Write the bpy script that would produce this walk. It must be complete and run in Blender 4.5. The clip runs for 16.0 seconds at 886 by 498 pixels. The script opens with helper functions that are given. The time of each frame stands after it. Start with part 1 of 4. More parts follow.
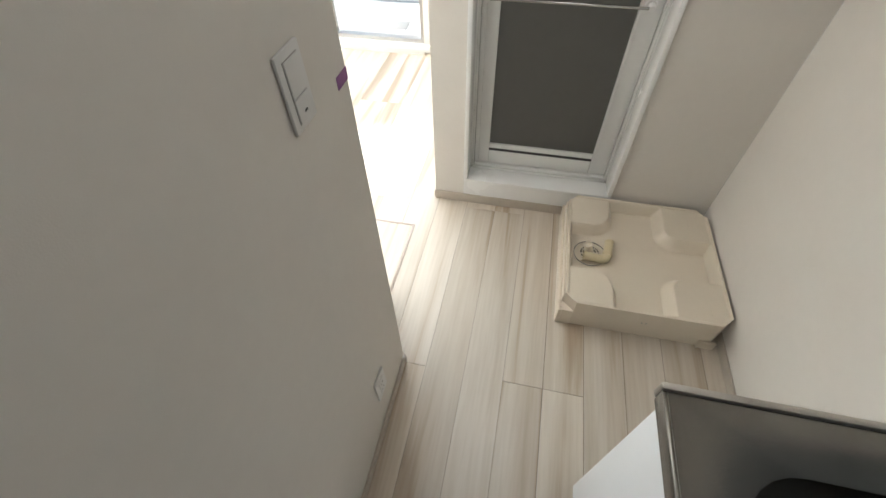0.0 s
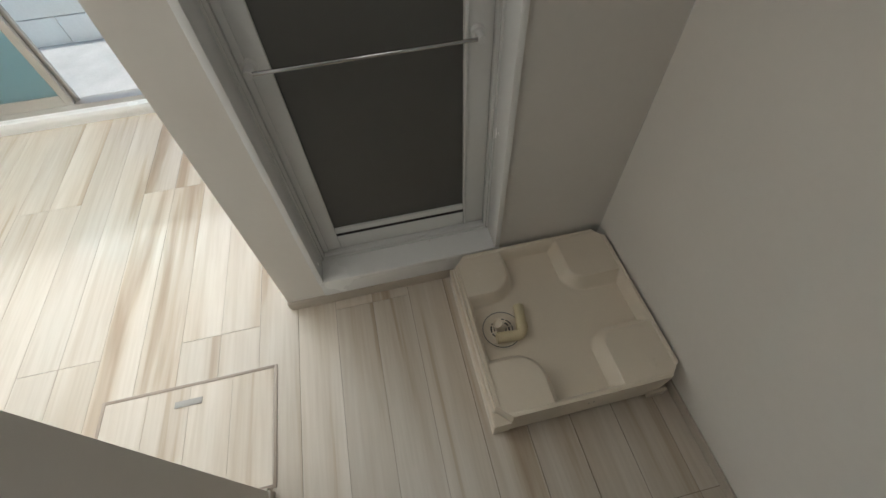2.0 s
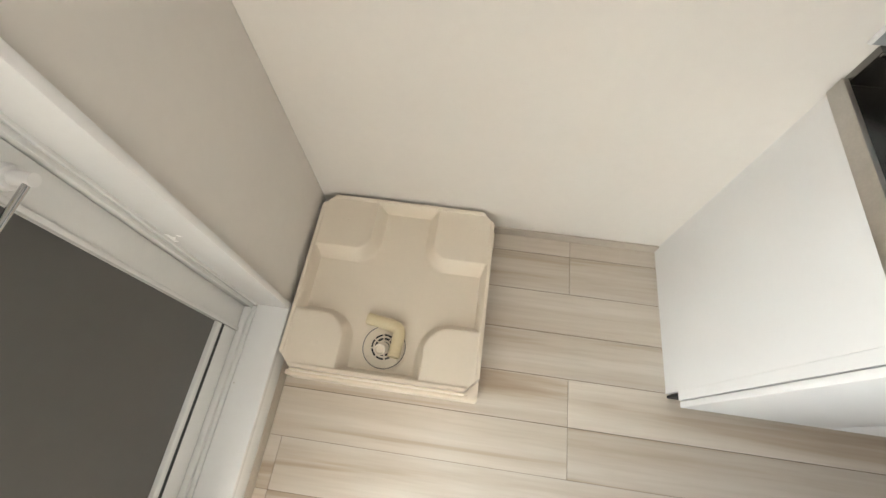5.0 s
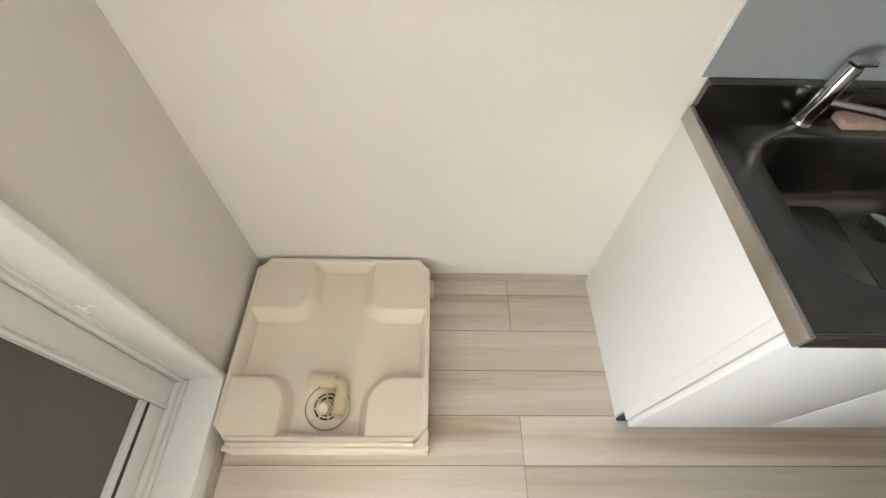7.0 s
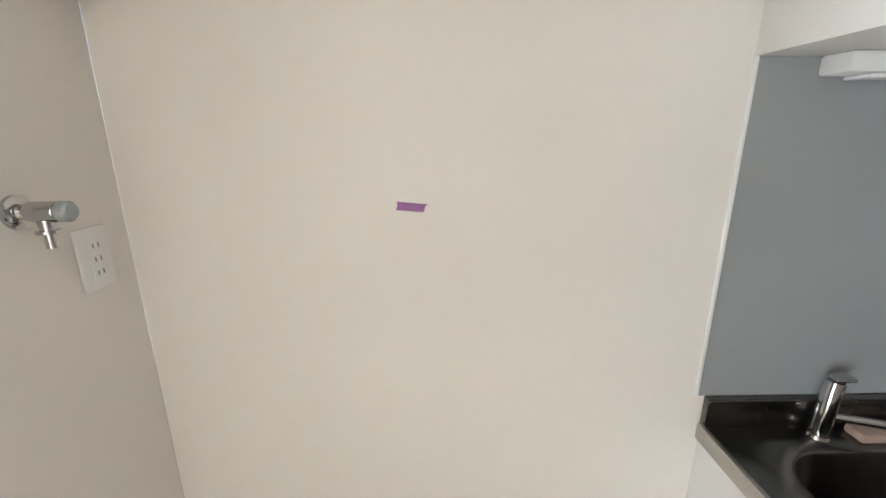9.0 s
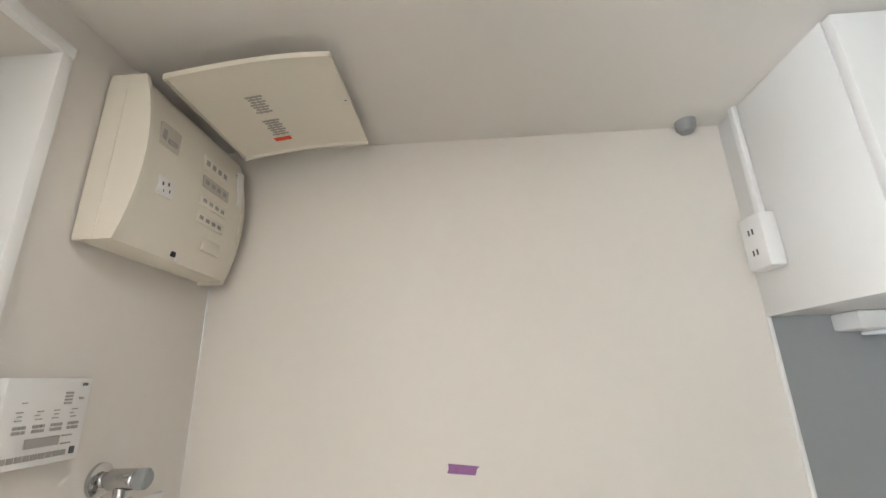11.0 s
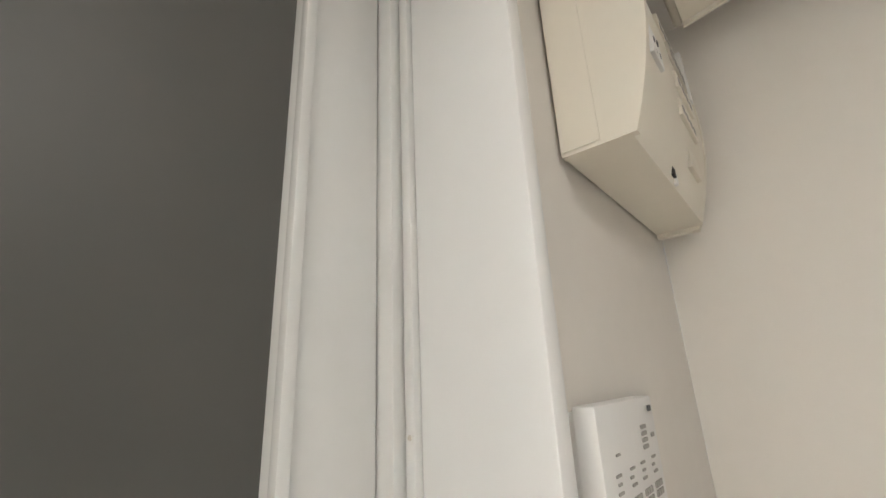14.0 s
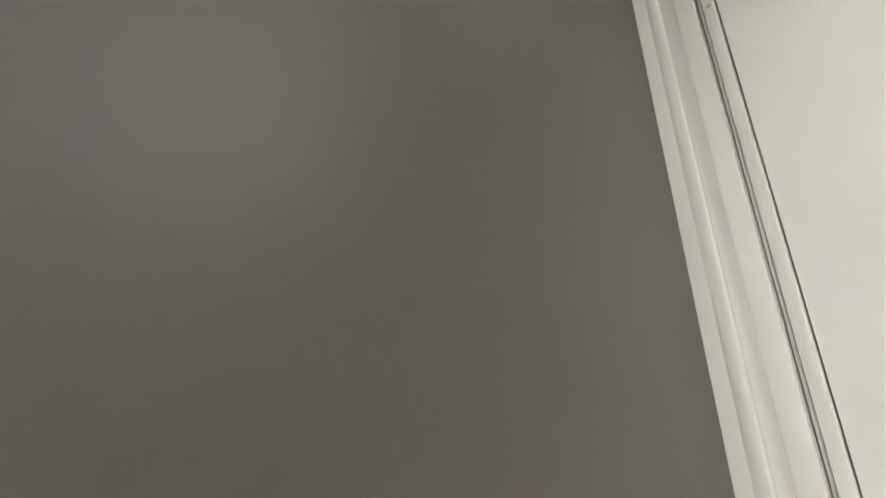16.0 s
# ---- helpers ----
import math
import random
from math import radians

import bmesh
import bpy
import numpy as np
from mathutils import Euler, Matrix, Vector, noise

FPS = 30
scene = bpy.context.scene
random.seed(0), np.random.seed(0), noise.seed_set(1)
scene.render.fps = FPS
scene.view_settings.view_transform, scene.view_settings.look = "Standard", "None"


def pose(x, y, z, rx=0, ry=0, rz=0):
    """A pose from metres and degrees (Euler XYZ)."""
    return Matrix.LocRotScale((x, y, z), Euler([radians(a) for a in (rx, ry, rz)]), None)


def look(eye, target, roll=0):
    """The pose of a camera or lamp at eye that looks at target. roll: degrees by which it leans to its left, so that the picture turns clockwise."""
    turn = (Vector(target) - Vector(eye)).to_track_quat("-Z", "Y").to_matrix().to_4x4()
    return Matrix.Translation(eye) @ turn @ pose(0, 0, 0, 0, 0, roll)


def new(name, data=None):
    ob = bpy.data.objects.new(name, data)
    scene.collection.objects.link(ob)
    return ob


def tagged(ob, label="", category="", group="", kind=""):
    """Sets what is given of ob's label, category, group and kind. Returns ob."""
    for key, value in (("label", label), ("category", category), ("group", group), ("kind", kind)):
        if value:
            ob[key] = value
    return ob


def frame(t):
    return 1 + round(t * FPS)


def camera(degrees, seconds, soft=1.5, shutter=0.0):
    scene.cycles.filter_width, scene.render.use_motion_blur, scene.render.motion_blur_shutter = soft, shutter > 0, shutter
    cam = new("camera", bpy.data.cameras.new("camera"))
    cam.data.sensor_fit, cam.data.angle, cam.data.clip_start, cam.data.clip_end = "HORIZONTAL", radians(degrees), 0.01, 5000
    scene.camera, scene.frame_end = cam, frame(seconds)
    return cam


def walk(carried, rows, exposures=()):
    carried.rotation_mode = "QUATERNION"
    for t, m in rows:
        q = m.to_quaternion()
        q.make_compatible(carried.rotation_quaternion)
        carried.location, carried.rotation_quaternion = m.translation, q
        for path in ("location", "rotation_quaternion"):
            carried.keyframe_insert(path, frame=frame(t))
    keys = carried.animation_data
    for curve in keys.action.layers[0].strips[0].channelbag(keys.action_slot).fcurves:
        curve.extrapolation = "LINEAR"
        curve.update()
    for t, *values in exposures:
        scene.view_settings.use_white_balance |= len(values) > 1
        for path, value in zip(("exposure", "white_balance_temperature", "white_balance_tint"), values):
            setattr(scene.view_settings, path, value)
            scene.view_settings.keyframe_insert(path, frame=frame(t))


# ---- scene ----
cam = camera(93.3, 16.0)
PATH = [
    (0, (1.654, -0.911, 1.597), (0.408, -1.208, 0.061), -1.6),
    (0.5, (1.509, -0.888, 1.566), (0.227, -1.068, 0.041), -1.9),
    (1, (1.355, -0.889, 1.561), (0.08, -0.937, 0.022), -1.5),
    (1.5, (1.139, -0.853, 1.57), (-0.081, -0.798, -0.014), -2.6),
    (2, (0.952, -0.851, 1.552), (-0.199, -0.645, -0.071), -3.4),
    (2.5, (0.79, -0.84, 1.541), (-0.248, -0.484, -0.131), -5.6),
    (3, (0.646, -0.825, 1.514), (-0.209, -0.262, -0.204), -4.4),
    (3.5, (0.551, -0.808, 1.503), (-0.076, -0.082, -0.252), -2.2),
    (4, (0.493, -0.806, 1.491), (0.076, -0.006, -0.294), -1.5),
    (4.5, (0.492, -0.843, 1.482), (0.273, 0.03, -0.304), 0.9),
    (4.7, (0.521, -0.793, 1.505), (0.354, 0.026, -0.312), 0.2),
    (6.8, (0.669, -0.867, 1.504), (0.717, 0.204, -0.185), 3.0),
    (7, (0.675, -0.869, 1.509), (0.717, 0.25, -0.148), 2.5),
    (7.5, (0.666, -0.863, 1.519), (0.707, 0.432, -0.004), 1.8),
    (8, (0.68, -0.86, 1.539), (0.693, 0.667, 0.247), 0.3),
    (8.5, (0.67, -0.856, 1.568), (0.685, 0.882, 0.58), 0.3),
    (9, (0.654, -0.875, 1.566), (0.685, 1.051, 1.03), -0.3),
    (9.5, (0.651, -0.905, 1.576), (0.681, 1.092, 1.482), -0.7),
    (9.7, (0.649, -0.918, 1.584), (0.676, 1.081, 1.642), -0.7),
    (11.8, (0.566, -0.97, 1.607), (0.215, 0.887, 2.262), -1.1),
    (12, (0.515, -0.971, 1.613), (0.073, 0.882, 2.223), -0.9),
    (12.5, (0.42, -0.931, 1.597), (-0.293, 0.847, 2.171), -1.4),
    (13, (0.318, -0.821, 1.611), (-0.648, 0.844, 2.156), -1.9),
    (13.5, (0.206, -0.721, 1.608), (-0.885, 0.831, 2.242), -3.0),
    (14, (0.136, -0.709, 1.633), (-1.082, 0.761, 2.229), -2.6),
    (14.5, (0.078, -0.766, 1.645), (-1.231, 0.622, 2.244), -2.5),
    (15, (0.016, -0.816, 1.652), (-1.290, 0.557, 2.288), -1.6),
    (15.5, (-0.011, -0.841, 1.665), (-1.369, 0.472, 2.316), -0.9),
    (16, (-0.043, -0.865, 1.673), (-1.444, 0.397, 2.331), -0.4),
]
walk(cam, [(t, look(eye, target, roll)) for t, eye, target, roll in PATH],
     [(0.0, 1.65, 6250, 10), (1.0, 1.3, 6300, 10), (1.5, 0.95, 6350, 10), (2.0, 0.50, 6300, 9), (2.5, 0.58, 6650, 11), (3.0, 1.15, 7000, 13),
      (3.5, 1.45, 7050, 13), (4.0, 1.85, 6700, 12), (4.5, 2.05, 6500, 11), (7.0, 2.15, 6450, 11), (9.5, 1.95, 6250, 12), (12.0, 1.95, 6250, 12),
      (13.5, 2.0, 6300, 12), (14.5, 1.9, 6350, 11), (16.0, 2.2, 6300, 9)])

SKY, SUN, WIN, GLOWS = 0.10, 2.6, 84.0, 2.8
LAMP_XY = (0.54, -0.76)
PAN_H = 0.165

# ---- world and light ----
world = bpy.data.worlds.new("world")
scene.world = world
world.use_nodes = True
wn = world.node_tree
sky = wn.nodes.new("ShaderNodeTexSky")
sky.sky_type = 'NISHITA'
sky.sun_disc = False
sky.sun_elevation = radians(50)
sky.sun_rotation = radians(180)
wn.links.new(sky.outputs[0], wn.nodes["Background"].inputs[0])
wn.nodes["Background"].inputs[1].default_value = SKY

sun = new("sun", bpy.data.lights.new("sun", 'SUN'))
sun.data.energy = SUN
sun.data.angle = radians(0.6)
sun.data.color = (1.0, 0.95, 0.88)
sun.matrix_world = look((-2.7, -9.0, 8.5), (-2.3, -2.0, 0.0))

window_light = new("window_light", bpy.data.lights.new("window_light", 'AREA'))
window_light.data.shape = 'RECTANGLE'
window_light.data.size, window_light.data.size_y = 1.5, 1.75
window_light.data.energy = WIN
window_light.data.color = (0.93, 0.97, 1.0)
window_light.matrix_world = look((-1.80, -2.61, 1.05), (0.0, -2.50, 3.1))

# ---- materials ----


def mat(name, colour, rough=0.5, metal=0.0, var=0.06, scale=6.0, bump=0.0, bump_scale=80.0, coat=0.0):
    """A material with mottled colour at two scales and fine relief."""
    m = bpy.data.materials.new(name)
    m.use_nodes = True
    nt = m.node_tree
    b = nt.nodes["Principled BSDF"]
    co = nt.nodes.new("ShaderNodeNewGeometry")
    n1 = nt.nodes.new("ShaderNodeTexNoise")
    n1.inputs["Scale"].default_value = scale
    n1.inputs["Detail"].default_value = 5
    n2 = nt.nodes.new("ShaderNodeTexNoise")
    n2.inputs["Scale"].default_value = scale * 14
    for n in (n1, n2):
        nt.links.new(co.outputs["Position"], n.inputs["Vector"])
    mx = nt.nodes.new("ShaderNodeMath")
    mx.operation = 'MULTIPLY_ADD'
    mx.inputs[1].default_value = 0.35
    nt.links.new(n2.outputs["Fac"], mx.inputs[0])
    nt.links.new(n1.outputs["Fac"], mx.inputs[2])
    r = nt.nodes.new("ShaderNodeValToRGB")
    lo = [c * (1 - var) for c in colour]
    hi = [min(1.0, c * (1 + var)) for c in colour]
    r.color_ramp.elements[0].position, r.color_ramp.elements[1].position = 0.4, 0.95
    r.color_ramp.elements[0].color = (*lo, 1)
    r.color_ramp.elements[1].color = (*hi, 1)
    nt.links.new(mx.outputs[0], r.inputs[0])
    nt.links.new(r.outputs[0], b.inputs["Base Color"])
    rr = nt.nodes.new("ShaderNodeMapRange")
    rr.inputs["To Min"].default_value = max(0.02, rough - 0.06)
    rr.inputs["To Max"].default_value = min(1.0, rough + 0.08)
    nt.links.new(n1.outputs["Fac"], rr.inputs[0])
    nt.links.new(rr.outputs[0], b.inputs["Roughness"])
    b.inputs["Metallic"].default_value = metal
    b.inputs["Coat Weight"].default_value = coat
    b.inputs["Coat Roughness"].default_value = 0.08
    if bump:
        n3 = nt.nodes.new("ShaderNodeTexNoise")
        n3.inputs["Scale"].default_value = bump_scale
        n3.inputs["Detail"].default_value = 3
        nt.links.new(co.outputs["Position"], n3.inputs["Vector"])
        bp = nt.nodes.new("ShaderNodeBump")
        bp.inputs["Strength"].default_value = bump
        bp.inputs["Distance"].default_value = 0.002
        nt.links.new(n3.outputs["Fac"], bp.inputs["Height"])
        nt.links.new(bp.outputs[0], b.inputs["Normal"])
    return m


def plank_material():
    """Pale washed-wood laminate with tan streaks along x, each board different."""
    m = bpy.data.materials.new("pale_plank")
    m.use_nodes = True
    nt = m.node_tree
    b = nt.nodes["Principled BSDF"]
    geo = nt.nodes.new("ShaderNodeNewGeometry")
    info = nt.nodes.new("ShaderNodeObjectInfo")
    mp = nt.nodes.new("ShaderNodeMapping")
    mp.inputs["Scale"].default_value = (0.32, 6.0, 1.0)
    nt.links.new(geo.outputs["Position"], mp.inputs["Vector"])
    add = nt.nodes.new("ShaderNodeVectorMath")
    add.operation = 'MULTIPLY_ADD'
    add.inputs[1].default_value = (37.0, 91.0, 13.0)
    comb = nt.nodes.new("ShaderNodeCombineXYZ")
    for k in range(3):
        nt.links.new(info.outputs["Random"], comb.inputs[k])
    nt.links.new(comb.outputs[0], add.inputs[0])
    nt.links.new(mp.outputs[0], add.inputs[2])
    n1 = nt.nodes.new("ShaderNodeTexNoise")
    n1.inputs["Scale"].default_value = 1.6
    n1.inputs["Detail"].default_value = 4
    n1.inputs["Distortion"].default_value = 0.5
    nt.links.new(add.outputs[0], n1.inputs["Vector"])
    r = nt.nodes.new("ShaderNodeValToRGB")
    e = r.color_ramp.elements
    e[0].position, e[0].color = 0.305, (0.40, 0.31, 0.225, 1)
    e[1].position, e[1].color = 0.62, (0.66, 0.595, 0.515, 1)
    e2 = e.new(0.44)
    e2.color = (0.58, 0.505, 0.415, 1)
    e3 = e.new(0.385)
    e3.color = (0.50, 0.41, 0.315, 1)
    nt.links.new(n1.outputs["Fac"], r.inputs[0])
    n2 = nt.nodes.new("ShaderNodeTexNoise")
    n2.inputs["Scale"].default_value = 14.0
    n2.inputs["Detail"].default_value = 3
    nt.links.new(add.outputs[0], n2.inputs["Vector"])
    mix = nt.nodes.new("ShaderNodeMix")
    mix.data_type = 'RGBA'
    mix.blend_type = 'MULTIPLY'
    mix.inputs["Factor"].default_value = 0.22
    g = nt.nodes.new("ShaderNodeValToRGB")
    g.color_ramp.elements[0].position, g.color_ramp.elements[1].position = 0.35, 0.6
    g.color_ramp.elements[0].color = (0.7, 0.66, 0.6, 1)
    nt.links.new(n2.outputs["Fac"], g.inputs[0])
    nt.links.new(r.outputs[0], mix.inputs["A"])
    nt.links.new(g.outputs[0], mix.inputs["B"])
    hsv = nt.nodes.new("ShaderNodeHueSaturation")
    mr = nt.nodes.new("ShaderNodeMapRange")
    mr.inputs["To Min"].default_value, mr.inputs["To Max"].default_value = 0.9, 1.08
    nt.links.new(info.outputs["Random"], mr.inputs[0])
    nt.links.new(mr.outputs[0], hsv.inputs["Value"])
    nt.links.new(mix.outputs["Result"], hsv.inputs["Color"])
    nt.links.new(hsv.outputs[0], b.inputs["Base Color"])
    b.inputs["Roughness"].default_value = 0.27
    bp = nt.nodes.new("ShaderNodeBump")
    bp.inputs["Strength"].default_value = 0.06
    bp.inputs["Distance"].default_value = 0.002
    nt.links.new(n2.outputs["Fac"], bp.inputs["Height"])
    nt.links.new(bp.outputs[0], b.inputs["Normal"])
    return m


def random_tone(name, lo, hi, rough):
    """A material whose pieces differ from one another between two tones."""
    m = bpy.data.materials.new(name)
    m.use_nodes = True
    nt = m.node_tree
    b = nt.nodes["Principled BSDF"]
    info = nt.nodes.new("ShaderNodeObjectInfo")
    geo = nt.nodes.new("ShaderNodeNewGeometry")
    ad = nt.nodes.new("ShaderNodeMath")
    nt.links.new(info.outputs["Random"], ad.inputs[0])
    nt.links.new(geo.outputs["Random Per Island"], ad.inputs[1])
    fr = nt.nodes.new("ShaderNodeMath")
    fr.operation = 'FRACT'
    nt.links.new(ad.outputs[0], fr.inputs[0])
    r = nt.nodes.new("ShaderNodeValToRGB")
    r.color_ramp.elements[0].color = (*lo, 1)
    r.color_ramp.elements[1].color = (*hi, 1)
    r.color_ramp.elements[1].position = 0.28
    nt.links.new(fr.outputs[0], r.inputs[0])
    n1 = nt.nodes.new("ShaderNodeTexNoise")
    n1.inputs["Scale"].default_value = 60
    nt.links.new(geo.outputs["Position"], n1.inputs["Vector"])
    mix = nt.nodes.new("ShaderNodeMix")
    mix.data_type = 'RGBA'
    mix.blend_type = 'OVERLAY'
    mix.inputs["Factor"].default_value = 0.4
    nt.links.new(r.outputs[0], mix.inputs["A"])
    nt.links.new(n1.outputs["Color"], mix.inputs["B"])
    nt.links.new(r.outputs[0], b.inputs["Base Color"])
    b.inputs["Roughness"].default_value = rough
    return m


WALL = mat("white_wallpaper", (0.74, 0.70, 0.645), 0.8, var=0.03, scale=2.5, bump=0.09, bump_scale=520)
CEIL = mat("ceiling_paper", (0.74, 0.71, 0.665), 0.85, var=0.025, scale=2.0, bump=0.1, bump_scale=450)
WHITE = mat("white_gloss_film", (0.86, 0.855, 0.84), 0.24, var=0.02, scale=3)
FRAME = mat("white_enamel", (0.76, 0.755, 0.73), 0.22, var=0.03, scale=5)
GREY = mat("grey_frosted_panel", (0.100, 0.098, 0.090), 0.45, var=0.07, scale=1.6, bump=0.03, bump_scale=1600)
BASE = mat("beige_baseboard", (0.50, 0.44, 0.37), 0.5, var=0.06, scale=7)
PAN = mat("cream_plastic", (0.77, 0.68, 0.555), 0.30, var=0.03, scale=5, bump=0.05, bump_scale=300)
YELLOW = mat("aged_cream_plastic", (0.66, 0.56, 0.36), 0.35, var=0.08, scale=12)
DARK = mat("black_void", (0.012, 0.012, 0.012), 0.6)
# Base colour darkened to imitate the dim surroundings the worktop and sink reflect.
STEEL = mat("dimmed_brushed_steel", (0.20, 0.193, 0.18), 0.24, metal=1.0, var=0.10, scale=9, bump=0.08, bump_scale=250)
# Lighter copy of STEEL: the light on the end edge is in the colour.
EDGE = mat("lit_steel_edge", (0.52, 0.50, 0.465), 0.36, metal=1.0, var=0.12, scale=14, bump=0.1, bump_scale=250)
CHROME = mat("chrome", (0.55, 0.55, 0.55), 0.07, metal=1.0, var=0.03, scale=9)
CAB = mat("white_melamine", (0.70, 0.685, 0.66), 0.4, var=0.02, scale=4, bump=0.06, bump_scale=500)
SPLASH = mat("grey_enamel_panel", (0.30, 0.315, 0.318), 0.42, var=0.03, scale=3)
PLASTIC = mat("ivory_plastic", (0.76, 0.71, 0.61), 0.4, var=0.02, scale=6)
PLASTIC_GREY = mat("warm_grey_plastic", (0.52, 0.48, 0.41), 0.45, var=0.03, scale=6)
SWITCH = mat("white_plastic", (0.76, 0.75, 0.73), 0.35, var=0.02, scale=6)
INK = mat("grey_print", (0.10, 0.10, 0.10), 0.6)
INK_PALE = mat("pale_print", (0.36, 0.345, 0.32), 0.6)
RED = mat("red_sticker", (0.75, 0.07, 0.03), 0.5)
PURPLE = mat("purple_tape", (0.30, 0.13, 0.31), 0.65, var=0.12, scale=60, bump=0.2, bump_scale=300)
PLANK = plank_material()
JOINT = mat("dark_joint", (0.16, 0.125, 0.09), 0.7)
TILE = random_tone("mosaic_stone", (0.42, 0.40, 0.35), (0.62, 0.60, 0.54), 0.45)
GROUT = mat("grout", (0.36, 0.34, 0.29), 0.8, var=0.06, scale=20)
BATH_WHITE = mat("bath_wall_white", (0.62, 0.61, 0.585), 0.35, var=0.03, scale=3)
LAMP_WHITE = mat("opal_glass", (0.78, 0.78, 0.80), 0.12, var=0.01, scale=4)
MIRROR = mat("silvered_mirror", (0.80, 0.82, 0.80), 0.02, metal=1.0, var=0.01)
CONCRETE = mat("concrete", (0.44, 0.44, 0.43), 0.85, var=0.14, scale=5, bump=0.5, bump_scale=90)
BLOCK = mat("white_painted_wall", (0.72, 0.72, 0.71), 0.8, var=0.08, scale=4, bump=0.4, bump_scale=120)
HATCH = mat("brown_anodised_trim", (0.30, 0.245, 0.20), 0.4, metal=0.3, var=0.05)
ALU = mat("bronze_aluminium", (0.50, 0.48, 0.45), 0.35, metal=0.7, var=0.05)
SPONGE = mat("worn_pink_sponge", (0.50, 0.36, 0.28), 0.9, var=0.15, scale=60, bump=0.6, bump_scale=500)

FROST = bpy.data.materials.new("frosted_glass")
FROST.use_nodes = True
FROST.node_tree.nodes["Principled BSDF"].inputs["Transmission Weight"].default_value = 0.9
FROST.node_tree.nodes["Principled BSDF"].inputs["Roughness"].default_value = 0.5
FROST.node_tree.nodes["Principled BSDF"].inputs["Base Color"].default_value = (0.50, 0.68, 0.70, 1)

# ---- building helpers ----


def box(bm, x0, x1, y0, y1, z0, z1, bev=0.0):
    """A block between two corners, with its edges rounded by bev."""
    made = bmesh.ops.create_cube(bm, size=1.0, matrix=Matrix.LocRotScale(
        ((x0 + x1) / 2, (y0 + y1) / 2, (z0 + z1) / 2), None, (abs(x1 - x0), abs(y1 - y0), abs(z1 - z0))))
    if bev:
        vs = set(made["verts"])
        es = [e for e in bm.edges if e.verts[0] in vs and e.verts[1] in vs]
        bmesh.ops.bevel(bm, geom=es, offset=bev, segments=2, affect='EDGES', profile=0.5)
    return bm


def blk(x0, x1, y0, y1, z0, z1, bev=0.0):
    return box(bmesh.new(), x0, x1, y0, y1, z0, z1, bev)


def tube(bm, a, b, r0, r1=None, seg=20, caps=True):
    """A round bar from a to b."""
    a, b = Vector(a), Vector(b)
    d = b - a
    m = Matrix.Translation((a + b) / 2) @ d.to_track_quat("Z", "Y").to_matrix().to_4x4()
    bmesh.ops.create_cone(bm, cap_ends=caps, segments=seg, radius1=r0, radius2=r0 if r1 is None else r1, depth=d.length, matrix=m)
    return bm


def spin(bm, profile, origin, axis, seg=32):
    """A turned shape: profile of (radius, height) pairs round axis at origin."""
    q = Matrix.Translation(origin) @ Vector(axis).to_track_quat("Z", "Y").to_matrix().to_4x4()
    rings = []
    for r, h in profile:
        if r < 1e-6:
            rings.append([bm.verts.new(q @ Vector((0, 0, h)))])
        else:
            rings.append([bm.verts.new(q @ Vector((r * math.cos(2 * math.pi * k / seg), r * math.sin(2 * math.pi * k / seg), h))) for k in range(seg)])
    for a, b in zip(rings, rings[1:]):
        for k in range(seg):
            j = (k + 1) % seg
            f = []
            for v in ((a[k], a[j], b[j], b[k]) if len(a) > 1 and len(b) > 1 else (a[0], b[j], b[k]) if len(a) == 1 else (a[k], a[j], b[0])):
                f.append(v)
            bm.faces.new(f)
    bmesh.ops.recalc_face_normals(bm, faces=bm.faces[:])
    return bm


def sweep(bm, pts, r, seg=12):
    """A bent pipe along pts with round joints."""
    for a, b in zip(pts, pts[1:]):
        tube(bm, a, b, r, seg=seg)
    for p in pts:
        bmesh.ops.create_uvsphere(bm, u_segments=seg, v_segments=8, radius=r, matrix=Matrix.Translation(p))
    return bm


def prism(bm, pts, z0, z1):
    """An upright prism on the outline pts."""
    lo = [bm.verts.new((x, y, z0)) for x, y in pts]
    hi = [bm.verts.new((x, y, z1)) for x, y in pts]
    bm.faces.new(lo[::-1])
    bm.faces.new(hi)
    n = len(pts)
    for k in range(n):
        bm.faces.new((lo[k], lo[(k + 1) % n], hi[(k + 1) % n], hi[k]))
    bmesh.ops.recalc_face_normals(bm, faces=bm.faces[:])
    return bm


def mesh_of(name, bm, material, smooth=True):
    me = bpy.data.meshes.new(name)
    bm.to_mesh(me)
    bm.free()
    me.materials.append(material)
    if smooth:
        me.polygons.foreach_set("use_smooth", [True] * len(me.polygons))
        me.set_sharp_from_angle(angle=radians(35))
    return me


def part(name, bm, material, parent=None, label=""):
    ob = new(name, mesh_of(name, bm, material))
    ob.parent = parent
    return tagged(ob, label)


def thing(name, label, category, at=(0, 0, 0), group="", kind=""):
    ob = new(name)
    ob.empty_display_size = 0.05
    ob.location = at
    return tagged(ob, label, category, group, kind)


def solid(name, bm, material, label, category, kind="structure"):
    return tagged(part(name, bm, material), label, category, "", kind)


def hang(name, bm, material, parent, label=""):
    """A part whose mesh is given in world places, under a thing that stands elsewhere."""
    ob = part(name, bm, material, parent, label)
    ob.matrix_parent_inverse = placed(parent).inverted()
    return ob


def placed(ob):
    m = Matrix.LocRotScale(ob.location, ob.rotation_euler, None)
    return placed(ob.parent) @ ob.matrix_parent_inverse @ m if ob.parent else m


